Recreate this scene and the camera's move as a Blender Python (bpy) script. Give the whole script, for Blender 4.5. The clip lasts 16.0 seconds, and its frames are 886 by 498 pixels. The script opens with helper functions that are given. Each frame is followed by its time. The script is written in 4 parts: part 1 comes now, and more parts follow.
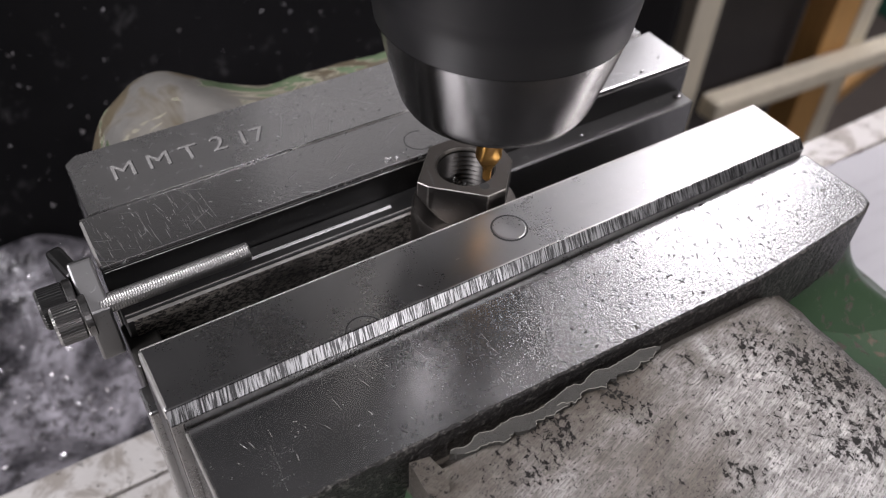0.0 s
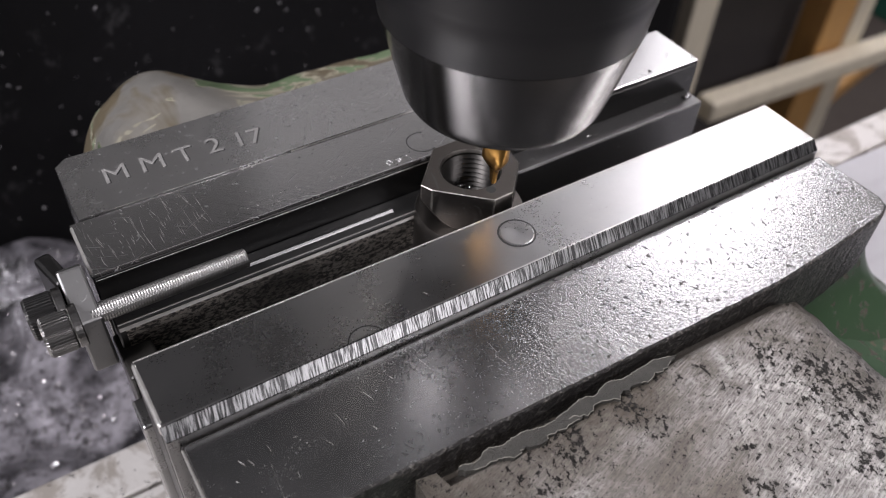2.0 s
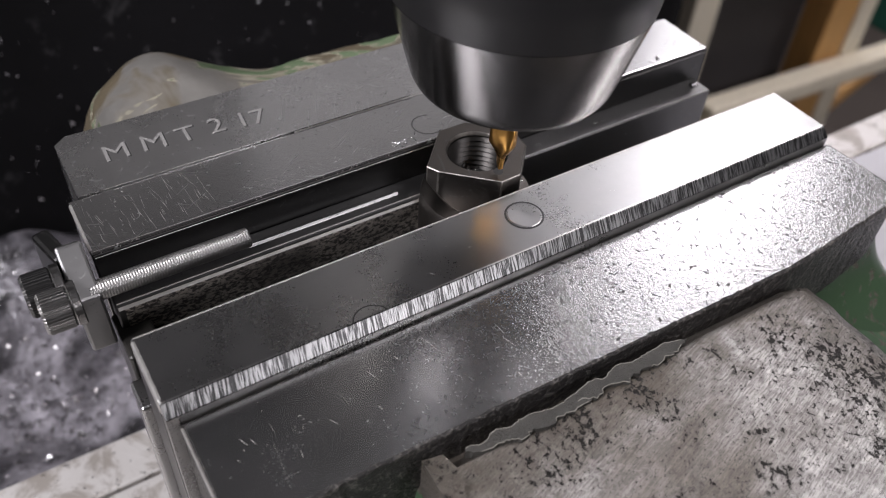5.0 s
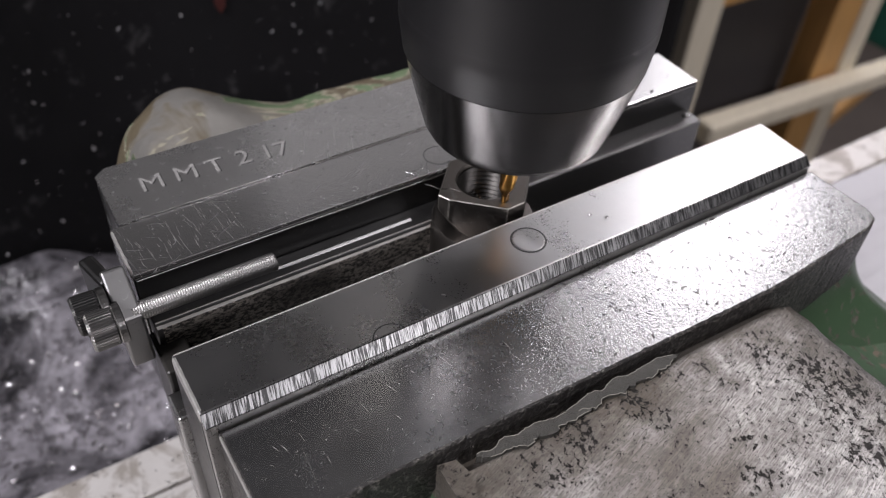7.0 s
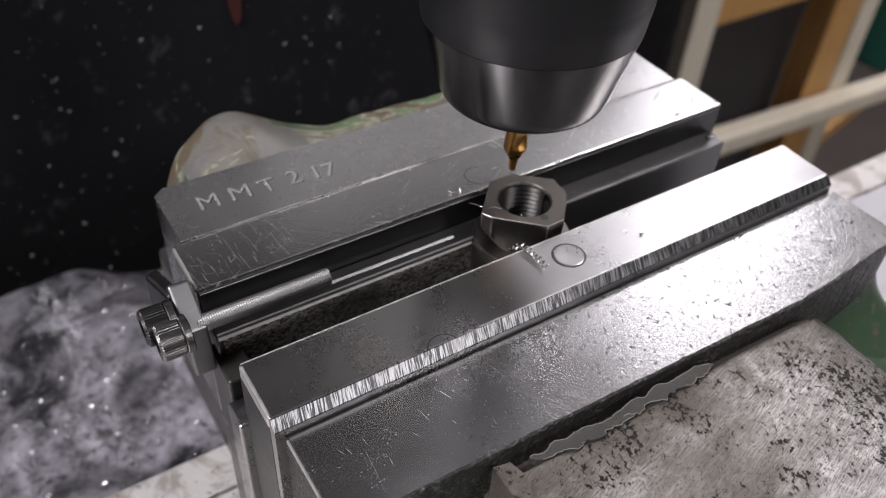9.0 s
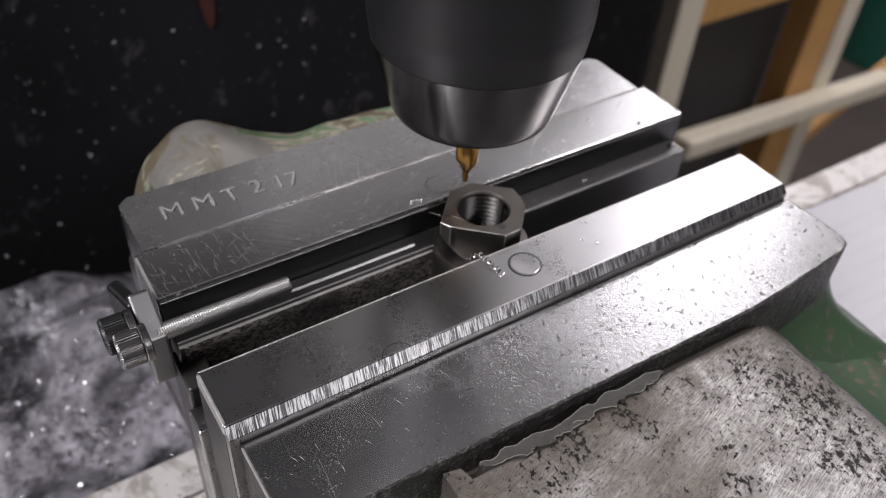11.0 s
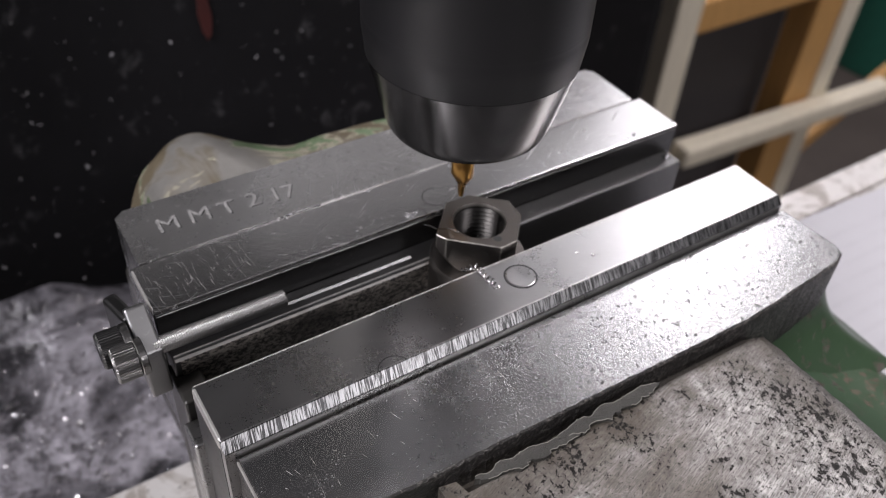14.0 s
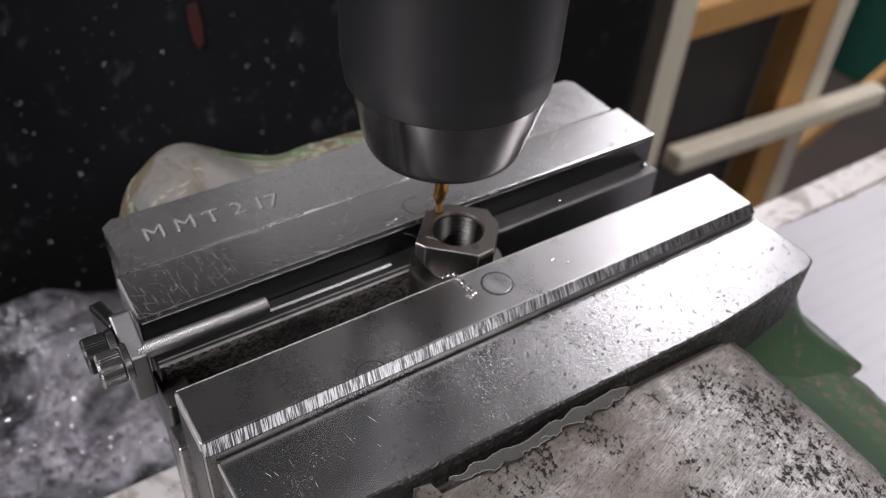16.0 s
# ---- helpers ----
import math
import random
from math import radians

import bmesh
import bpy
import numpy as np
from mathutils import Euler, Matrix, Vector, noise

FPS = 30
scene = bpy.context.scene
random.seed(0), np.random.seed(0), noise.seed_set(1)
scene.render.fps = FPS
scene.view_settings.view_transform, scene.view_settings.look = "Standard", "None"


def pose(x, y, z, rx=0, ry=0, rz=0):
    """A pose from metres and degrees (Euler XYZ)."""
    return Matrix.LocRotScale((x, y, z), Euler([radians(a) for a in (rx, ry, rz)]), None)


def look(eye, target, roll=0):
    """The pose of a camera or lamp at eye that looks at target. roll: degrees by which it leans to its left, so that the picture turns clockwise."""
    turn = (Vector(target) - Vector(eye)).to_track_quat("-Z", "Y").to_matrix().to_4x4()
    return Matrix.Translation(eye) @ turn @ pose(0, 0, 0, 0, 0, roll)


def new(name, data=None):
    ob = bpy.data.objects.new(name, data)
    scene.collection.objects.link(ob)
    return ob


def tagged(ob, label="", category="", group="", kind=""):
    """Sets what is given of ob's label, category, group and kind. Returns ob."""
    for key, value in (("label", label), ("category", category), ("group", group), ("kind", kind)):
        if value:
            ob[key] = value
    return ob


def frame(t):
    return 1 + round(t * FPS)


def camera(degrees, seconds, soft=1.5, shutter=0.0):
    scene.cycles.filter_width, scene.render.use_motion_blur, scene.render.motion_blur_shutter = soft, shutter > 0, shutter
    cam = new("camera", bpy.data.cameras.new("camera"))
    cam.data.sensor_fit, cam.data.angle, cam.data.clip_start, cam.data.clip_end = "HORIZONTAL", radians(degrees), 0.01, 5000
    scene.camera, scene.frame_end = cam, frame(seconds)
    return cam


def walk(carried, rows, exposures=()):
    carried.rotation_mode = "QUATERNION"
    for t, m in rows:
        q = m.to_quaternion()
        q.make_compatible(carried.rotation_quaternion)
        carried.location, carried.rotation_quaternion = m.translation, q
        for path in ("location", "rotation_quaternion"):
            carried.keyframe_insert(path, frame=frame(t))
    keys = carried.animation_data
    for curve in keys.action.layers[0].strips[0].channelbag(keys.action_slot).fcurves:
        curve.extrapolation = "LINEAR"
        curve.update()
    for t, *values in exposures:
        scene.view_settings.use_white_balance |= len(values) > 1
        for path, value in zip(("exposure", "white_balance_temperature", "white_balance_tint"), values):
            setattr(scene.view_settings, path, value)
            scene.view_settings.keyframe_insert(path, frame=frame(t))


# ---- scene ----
cam = camera(55.3, 16.0, soft=1.0)
cam.data.dof.use_dof, cam.data.dof.focus_distance, cam.data.dof.aperture_fstop = True, 0.155, 20.0
# the milling table's travel from its first place, in metres, at the same times as the camera's rows
TRAVEL = {7.5: (-0.0002, -0.0005), 8: (-0.0002, -0.0042), 8.5: (-0.0003, -0.0092), 9: (0.0001, -0.0134), 9.5: (0.0004, -0.0152)}


def travel(t):
    if t <= 7:
        return 0.0, 0.0
    return TRAVEL.get(t, (0.0005, -0.0154))


PATH = [
    (0, (-0.00575, -0.1018, 0.21792), (0.07218, 0.01513, 0.07561), 3.065),
    (0.5, (-0.00587, -0.101, 0.21583), (0.07284, 0.01596, 0.07397), 3.162),
    (1, (-0.00377, -0.09853, 0.2138), (0.07537, 0.01793, 0.07176), 3.385),
    (1.5, (-0.00378, -0.09631, 0.21375), (0.07565, 0.02005, 0.0718), 3.423),
    (2, (-0.00483, -0.0964, 0.21427), (0.07434, 0.01981, 0.07205), 3.39),
    (2.5, (-0.00416, -0.09626, 0.21181), (0.07531, 0.02034, 0.07008), 3.287),
    (3, (-0.00817, -0.09593, 0.20857), (0.07151, 0.02045, 0.06678), 3.684),
    (3.5, (-0.00753, -0.09559, 0.20596), (0.07157, 0.02118, 0.06415), 3.758),
    (4, (-0.00618, -0.09606, 0.20608), (0.0735, 0.01997, 0.064), 4.055),
    (6.5, (-0.01084, -0.10044, 0.21678), (0.07048, 0.01847, 0.07805), 3.812),
    (7, (-0.01367, -0.10292, 0.21946), (0.06777, 0.01625, 0.08102), 3.79),
    (7.5, (-0.02048, -0.10394, 0.22229), (0.06229, 0.01595, 0.08527), 3.973),
    (8, (-0.02691, -0.10899, 0.22813), (0.05627, 0.01181, 0.09216), 3.917),
    (8.5, (-0.02821, -0.10828, 0.22741), (0.05483, 0.01336, 0.09211), 3.726),
    (9, (-0.02662, -0.1038, 0.22416), (0.05708, 0.01816, 0.08954), 3.756),
    (9.5, (-0.02444, -0.10289, 0.2246), (0.05882, 0.01898, 0.08964), 3.731),
    (10, (-0.02087, -0.10823, 0.22827), (0.06335, 0.01243, 0.09281), 4.138),
    (12.5, (-0.0213, -0.10835, 0.22944), (0.06445, 0.01256, 0.09517), 4.24),
    (13, (-0.02254, -0.10793, 0.2299), (0.06367, 0.01286, 0.09581), 4.343),
    (13.5, (-0.02129, -0.10869, 0.22971), (0.06443, 0.01239, 0.09558), 4.207),
    (14, (-0.02011, -0.1083, 0.22996), (0.06571, 0.01319, 0.09627), 4.122),
    (14.5, (-0.01709, -0.1073, 0.22642), (0.06885, 0.01409, 0.09271), 4.159),
    (15, (-0.01704, -0.10776, 0.22772), (0.06899, 0.01391, 0.09432), 4.042),
    (15.5, (-0.01805, -0.10767, 0.2295), (0.06819, 0.01386, 0.09612), 4.129),
    (16, (-0.01815, -0.11343, 0.2343), (0.06825, 0.00845, 0.10134), 4.109),
]
EXPOSURE = 0.15
walk(cam, [(t, pose(*travel(t), 0) @ look(eye, target, roll)) for t, eye, target, roll in PATH], exposures=[(0, EXPOSURE, 6500, 17), (16, EXPOSURE, 6500, 17)])

# ---- light ----
world = bpy.data.worlds.new("workshop_air")
scene.world = world
world.use_nodes = True
world.node_tree.nodes["Background"].inputs[0].default_value = (0.5, 0.52, 0.56, 1)
world.node_tree.nodes["Background"].inputs[1].default_value = 0.004


def area(name, eye, target, w, h, power, colour=(1, 1, 1)):
    data = bpy.data.lights.new(name, "AREA")
    data.shape, data.size, data.size_y, data.energy, data.color = "RECTANGLE", w, h, power, colour
    ob = new(name, data)
    ob.matrix_world = look(eye, target)
    return ob


# soft fill added high on the far side to brighten the rear jaw
area("far_fill_light", (1.60, 1.50, 1.28), (0.1, 0.0, 0.1), 1.1, 0.7, 8.0, (0.97, 0.975, 1.0))
area("flood_lamp_light", (1.31, 0.76, 1.20), (0.1, 0.0, 0.1), 0.16, 0.30, 2.2, (0.98, 0.98, 1.0))
# lamp behind the operator, out of view, caught by the milled chamfer
area("unseen_light", (0.76, -1.84, 1.38), (0.05, 0.0, 0.1), 0.6, 0.3, 15, (0.98, 0.98, 1.0))
# fill added on the left to brighten the sludge and column
area("unseen_light", (-1.25, -0.1, 1.3), (-0.05, 0.1, 0.0), 0.3, 1.2, 37, (0.97, 0.98, 1.0))
# overhead fill added to brighten the timber stand and paper
area("unseen_light", (1.45, 0.0, 1.68), (1.0, 0.4, -0.4), 0.25, 0.9, 24, (1.0, 0.98, 0.97))
# tiny light added for the faint bright patch on the front jaw
area("jaw_patch_light", (0.150, 0.195, 0.385), (0.04, 0.0, 0.1), 0.03, 0.03, 0.005, (1.0, 0.97, 0.93))


# ---- materials ----
class Mat:
    def __init__(self, name):
        self.m = bpy.data.materials.new(name)
        self.m.use_nodes = True
        self.t = self.m.node_tree
        self.b = self.t.nodes["Principled BSDF"]
        tc = self.node("ShaderNodeTexCoord")
        self.co = tc.outputs["Object"]

    def node(self, kind, **props):
        n = self.t.nodes.new(kind)
        for k, v in props.items():
            if k == "operation":
                n.operation = v
            elif k == "data_type":
                n.data_type = v
            elif k == "wave_type":
                n.wave_type = v
            elif k == "bands_direction":
                n.bands_direction = v
            elif k == "feature":
                n.feature = v
            elif k == "blend_type":
                n.blend_type = v
        return n

    def link(self, a, b):
        self.t.links.new(a, b)

    def scaled(self, sx, sy, sz, turn=0.0):
        n = self.node("ShaderNodeMapping")
        n.inputs["Scale"].default_value = (sx, sy, sz)
        src = self.co
        if turn:
            q = self.node("ShaderNodeMapping")
            q.inputs["Rotation"].default_value = (0, 0, radians(turn))
            self.link(src, q.inputs["Vector"])
            src = q.outputs[0]
        self.link(src, n.inputs["Vector"])
        return n.outputs[0]

    def noise(self, scale, detail=4.0, rough=0.55, vec=None, dist=0.0):
        n = self.node("ShaderNodeTexNoise")
        n.inputs["Scale"].default_value = scale
        n.inputs["Detail"].default_value = detail
        n.inputs["Roughness"].default_value = rough
        n.inputs["Distortion"].default_value = dist
        self.link(vec or self.co, n.inputs["Vector"])
        return n.outputs["Fac"]

    def ramp(self, fac, stops):
        n = self.node("ShaderNodeValToRGB")
        el = n.color_ramp.elements
        while len(el) < len(stops):
            el.new(0.5)
        for e, (p, c) in zip(el, stops):
            e.position = p
            e.color = (c, c, c, 1) if isinstance(c, (int, float)) else (*c, 1)
        self.link(fac, n.inputs[0])
        return n.outputs[0]

    def mix(self, fac, a, b, kind="MIX"):
        n = self.node("ShaderNodeMix", data_type="RGBA", blend_type=kind)
        for key, v in ((0, fac), (6, a), (7, b)):
            sock = n.inputs[key]
            if isinstance(v, (int, float)):
                sock.default_value = v if key == 0 else (v, v, v, 1)
            elif isinstance(v, tuple):
                sock.default_value = (*v, 1)
            else:
                self.link(v, sock)
        return n.outputs[2]

    def math(self, op, a, b):
        n = self.node("ShaderNodeMath", operation=op)
        for sock, v in zip(n.inputs, (a, b)):
            if isinstance(v, (int, float)):
                sock.default_value = v
            else:
                self.link(v, sock)
        return n.outputs[0]

    def bump(self, height, strength, dist=0.0003, before=None):
        n = self.node("ShaderNodeBump")
        n.inputs["Strength"].default_value = strength
        n.inputs["Distance"].default_value = dist
        self.link(height, n.inputs["Height"])
        if before:
            self.link(before, n.inputs["Normal"])
        return n.outputs[0]

    def set(self, colour=None, rough=None, metal=None, normal=None):
        for key, v in (("Base Color", colour), ("Roughness", rough), ("Metallic", metal)):
            if v is None:
                continue
            if isinstance(v, (int, float)):
                self.b.inputs[key].default_value = v
            elif isinstance(v, tuple):
                self.b.inputs[key].default_value = (*v, 1)
            else:
                self.link(v, self.b.inputs[key])
        if normal:
            self.link(normal, self.b.inputs["Normal"])
        return self.m


def ground_steel(name, tone=0.5, rough=0.26, scratch=1.0, spots=0.0, turn=0.0, tint=(1.0, 0.99, 0.98)):
    """Ground and oiled steel: fine grinding lines, crossing scratches, dull patches and small pits."""
    k = Mat(name)
    lines = k.noise(1600, 2, 0.5, k.scaled(0.03, 1, 1, turn))
    patch = k.noise(38, 5, 0.6)
    fine = k.noise(2200, 3, 0.6)
    wear = k.ramp(k.noise(26, 3, 0.6), [(0.45, 0.15), (0.62, 1.0)])
    scr = None
    for a, sc, lim in ((17, 1400, 0.70), (-48, 1200, 0.71), (74, 1600, 0.70)):
        m = k.ramp(k.noise(sc, 2, 0.45, k.scaled(1.0, 0.05, 1, turn + a), 0.1), [(lim, 0.0), (lim + 0.012, 1.0)])
        scr = m if scr is None else k.math("MAXIMUM", scr, m)
    scr = k.math("MULTIPLY", scr, wear)
    pits = k.ramp(k.noise(1100, 2, 0.5), [(0.685, 0.0), (0.71, 1.0)])
    dings = k.ramp(k.noise(520, 2, 0.5, None, 0.8), [(0.70, 0.0), (0.715, 1.0)])
    base = k.mix(patch, tuple(tone * 0.72 * c for c in tint), tuple(tone * 1.18 * c for c in tint))
    base = k.mix(k.math("MULTIPLY", scr, 0.5 * scratch), base, min(0.9, tone * 1.8))
    base = k.mix(k.math("MULTIPLY", dings, 0.6 * spots), base, min(0.9, tone * 1.9))
    base = k.mix(k.math("MULTIPLY", pits, 0.8 * spots), base, 0.06)
    r = k.math("ADD", k.math("MULTIPLY", patch, 0.20), rough - 0.10)
    r = k.math("ADD", r, k.math("MULTIPLY", fine, 0.07))
    r = k.math("ADD", r, k.math("MULTIPLY", k.math("MAXIMUM", scr, k.math("MULTIPLY", dings, spots)), 0.3 * scratch))
    h = k.math("ADD", k.math("MULTIPLY", lines, 0.35), k.math("MULTIPLY", scr, -0.5 * scratch))
    h = k.math("ADD", h, k.math("MULTIPLY", pits, -1.2 * spots))
    h = k.math("ADD", h, k.math("MULTIPLY", dings, 0.8 * spots))
    return k.set(base, r, k.math("SUBTRACT", 1.0, k.math("MULTIPLY", pits, 0.8 * spots)), k.bump(h, 0.16, 0.0002, k.bump(k.noise(700, 4, 0.6), 0.05, 0.00025)))


def peened_steel(name, tone=0.55, rough=0.3):
    """Old cast-steel face, ground once, full of short dents and dark pores."""
    k = Mat(name)
    pores = None
    for a, sc, lim in ((25, 1700, 0.66), (-35, 1900, 0.665), (80, 1500, 0.675)):
        m = k.ramp(k.noise(sc, 2, 0.5, k.scaled(1.0, 0.3, 1.0, a), 0.4), [(lim, 0.0), (lim + 0.03, 1.0)])
        pores = m if pores is None else k.math("MAXIMUM", pores, m)
    # the face is hammered most towards its far end
    along = k.node("ShaderNodeSeparateXYZ")
    k.link(k.co, along.inputs[0])
    zone = k.math("ADD", along.outputs[0], k.math("MULTIPLY", k.noise(40, 3, 0.6), 0.04))
    struck = k.ramp(zone, [(0.045, 0.06), (0.10, 1.0)])
    pores = k.math("MULTIPLY", pores, struck)
    big = k.noise(45, 4, 0.6)
    fine = k.noise(2600, 3, 0.65)
    base = k.mix(big, tone * 0.8, tone * 1.2)
    base = k.mix(k.math("MULTIPLY", pores, 0.92), base, (0.012, 0.011, 0.010))
    r = k.math("ADD", k.math("MULTIPLY", big, 0.13), rough - 0.07)
    r = k.math("ADD", r, k.math("MULTIPLY", fine, 0.06))
    r = k.math("ADD", r, k.math("MULTIPLY", pores, 0.1))
    h = k.math("SUBTRACT", k.math("MULTIPLY", fine, 0.25), k.math("MULTIPLY", pores, 1.3))
    dents = k.bump(k.math("MULTIPLY", k.noise(1050, 4, 0.6, None, 0.7), struck), 0.24, 0.00025)
    return k.set(base, r, 1.0, k.bump(h, 0.13, 0.00010, dents))


def filed_casting(name):
    """Casting flattened with a file: bright worn metal, fine file strokes, clustered black pores and brown oil."""
    k = Mat(name)
    lines = k.noise(4300, 2, 0.55, k.scaled(0.09, 1, 1, -16), 0.2)
    cross = k.noise(1700, 3, 0.6, k.scaled(0.35, 1, 1, 40), 0.2)
    cluster = k.noise(62, 3, 0.6, None, 0.6)
    specks = k.math("ADD", k.noise(900, 5, 0.7, k.scaled(1, 0.75, 1, 25), 0.25), k.math("MULTIPLY", cluster, 0.66))
    pores = k.ramp(specks, [(0.925, 0.0), (0.95, 1.0)])
    shallow = k.ramp(specks, [(0.82, 0.0), (0.94, 1.0)])
    big = k.noise(19, 5, 0.66, None, 0.4)
    oil_fade = k.ramp(big, [(0.38, 0.0), (0.60, 1.0)])
    blotch = k.ramp(k.noise(230, 4, 0.65, None, 0.5), [(0.40, 0.0), (0.60, 1.0)])
    base = k.mix(oil_fade, (0.20, 0.178, 0.154), (0.62, 0.605, 0.59))
    base = k.mix(k.math("MULTIPLY", blotch, 0.8), k.mix(0.5, base, (0.12, 0.108, 0.094)), base)
    grain = k.ramp(k.math("MAXIMUM", lines, k.math("MULTIPLY", cross, 0.85)), [(0.43, 0.0), (0.58, 1.0)])
    base = k.mix(grain, k.mix(0.55, base, (0.10, 0.092, 0.084)), base)
    at = k.node("ShaderNodeSeparateXYZ")
    k.link(k.co, at.inputs[0])
    seam = k.math("MULTIPLY", k.math("SUBTRACT", k.math("ADD", at.outputs[1], k.math("MULTIPLY", k.noise(70, 4, 0.65), 0.03)), -0.0375), 110.0)
    clamp = k.node("ShaderNodeClamp")
    k.link(seam, clamp.inputs[0])
    base = k.mix(k.math("MULTIPLY", clamp.outputs[0], 0.8), base, (0.095, 0.08, 0.062))
    base = k.mix(k.math("MULTIPLY", shallow, 0.4), base, (0.10, 0.092, 0.082))
    tiny = k.ramp(k.noise(2300, 3, 0.62, k.scaled(1, 0.6, 1, 60)), [(0.60, 0.0), (0.65, 1.0)])
    base = k.mix(k.math("MULTIPLY", tiny, 0.75), base, (0.04, 0.036, 0.032))
    base = k.mix(k.math("MULTIPLY", pores, 0.95), base, (0.014, 0.0125, 0.0115))
    r = k.math("ADD", k.math("MULTIPLY", grain, -0.12), 0.42)
    h = k.math("SUBTRACT", k.math("MULTIPLY", lines, 0.9), k.math("MULTIPLY", pores, 1.6))
    h = k.math("ADD", h, k.math("MULTIPLY", k.noise(560, 6, 0.75, None, 0.2), 1.7))
    return k.set(base, r, 0.6, k.bump(h, 0.7, 0.00022))


def chipped_paint(name, colour, under, chips=0.60, rough=0.38, size=85):
    k = Mat(name)
    n = k.noise(size, 6, 0.68, None, 0.4)
    worn = k.ramp(n, [(chips, 0.0), (chips + 0.02, 1.0)])
    dirt = k.noise(24, 4, 0.6)
    paint = k.mix(dirt, tuple(c * 0.65 for c in colour), tuple(c * 1.25 for c in colour))
    base = k.mix(worn, paint, k.mix(k.noise(260, 4, 0.6), under, tuple(0.35 * c for c in under)))
    r = k.math("ADD", k.math("MULTIPLY", worn, 0.2), rough)
    h = k.math("SUBTRACT", k.math("MULTIPLY", k.noise(180, 4, 0.6), 0.3), worn)
    return k.set(base, r, 0.0, k.bump(h, 0.5, 0.0004))


def plain(name, colour, rough=0.5, metal=0.0, vary=0.25, scale=60, bump=0.15, dist=0.0003):
    k = Mat(name)
    n = k.noise(scale, 5, 0.6)
    f = k.noise(scale * 9, 3, 0.6)
    base = k.mix(n, tuple(c * (1 - vary) for c in colour), tuple(min(1, c * (1 + vary)) for c in colour))
    r = k.math("ADD", k.math("MULTIPLY", f, 0.12), rough - 0.06)
    return k.set(base, r, metal, k.bump(k.math("ADD", f, n), bump, dist))


def turned(name, colour, rough, metal, pitch=900.0, strength=0.12):
    """A turned face: fine rings round the axis."""
    k = Mat(name)
    rings = k.noise(pitch, 2, 0.5, k.scaled(0.004, 0.004, 1))
    fine = k.noise(70, 4, 0.6, k.scaled(0.1, 0.1, 1))
    base = k.mix(fine, tuple(c * 0.8 for c in colour), tuple(c * 1.2 for c in colour))
    r = k.math("ADD", k.math("MULTIPLY", fine, 0.12), rough - 0.06)
    return k.set(base, r, metal, k.bump(rings, strength, 0.0001))


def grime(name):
    """Wet sludge of oil and grey metal dust, in pale and black patches, with shade painted in towards the back."""
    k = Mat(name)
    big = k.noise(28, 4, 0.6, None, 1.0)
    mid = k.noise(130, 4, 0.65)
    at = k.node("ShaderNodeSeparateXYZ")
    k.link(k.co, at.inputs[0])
    # shade painted into the tone: the sludge fades dark towards the column
    oil_fade = k.node("ShaderNodeClamp")
    k.link(k.math("MULTIPLY", k.math("SUBTRACT", k.math("ADD", at.outputs[1], k.math("MULTIPLY", k.noise(16, 3, 0.5), 0.06)), 0.19), 14.0), oil_fade.inputs[0])
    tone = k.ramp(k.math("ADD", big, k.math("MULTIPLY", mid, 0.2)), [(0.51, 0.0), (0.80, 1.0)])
    tone = k.math("MULTIPLY", tone, k.math("SUBTRACT", 1.0, k.math("MULTIPLY", oil_fade.outputs[0], 0.93)))
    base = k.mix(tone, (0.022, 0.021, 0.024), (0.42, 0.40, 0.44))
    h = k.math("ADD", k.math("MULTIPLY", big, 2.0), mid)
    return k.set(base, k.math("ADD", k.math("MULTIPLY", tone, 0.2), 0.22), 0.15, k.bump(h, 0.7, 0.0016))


def lump_casting(name):
    """Hand-worn casting: bare grey sheen, brown oil and flakes of the last green paint."""
    k = Mat(name)
    oil_fade = k.ramp(k.noise(34, 4, 0.6, None, 0.8), [(0.47, 0.0), (0.56, 1.0)])
    at = k.node("ShaderNodeSeparateXYZ")
    k.link(k.co, at.inputs[0])
    ridge = k.node("ShaderNodeClamp")
    k.link(k.math("MULTIPLY", k.math("SUBTRACT", k.math("ADD", at.outputs[0], k.math("MULTIPLY", k.noise(60, 3, 0.6), 0.03)), 0.058), 90.0), ridge.inputs[0])
    oil_fade = k.math("MULTIPLY", oil_fade, k.math("SUBTRACT", 1.0, k.math("MULTIPLY", ridge.outputs[0], 0.85)))
    flakes = k.math("ADD", k.noise(75, 4, 0.6, k.scaled(0.6, 1, 1), 0.9), k.math("MULTIPLY", ridge.outputs[0], 0.035))
    green = k.ramp(flakes, [(0.585, 0.0), (0.60, 1.0)])
    rim = k.math("SUBTRACT", k.ramp(flakes, [(0.56, 0.0), (0.575, 1.0)]), green)
    base = k.mix(oil_fade, k.mix(k.noise(160, 4, 0.6), (0.075, 0.062, 0.04), (0.15, 0.125, 0.085)), k.mix(k.noise(120, 4, 0.6), (0.22, 0.21, 0.19), (0.33, 0.32, 0.30)))
    base = k.mix(green, base, k.mix(k.noise(210, 3, 0.6), (0.07, 0.115, 0.06), (0.17, 0.22, 0.13)))
    base = k.mix(k.math("MULTIPLY", rim, 0.8), base, (0.36, 0.34, 0.26))
    r = k.math("ADD", k.math("MULTIPLY", k.noise(240, 4, 0.6), 0.2), 0.22)
    h = k.math("ADD", k.math("MULTIPLY", k.noise(420, 4, 0.6), 0.4), k.math("MULTIPLY", green, 0.8))
    return k.set(base, r, k.math("MULTIPLY", oil_fade, 0.5), k.bump(h, 0.55, 0.0004))


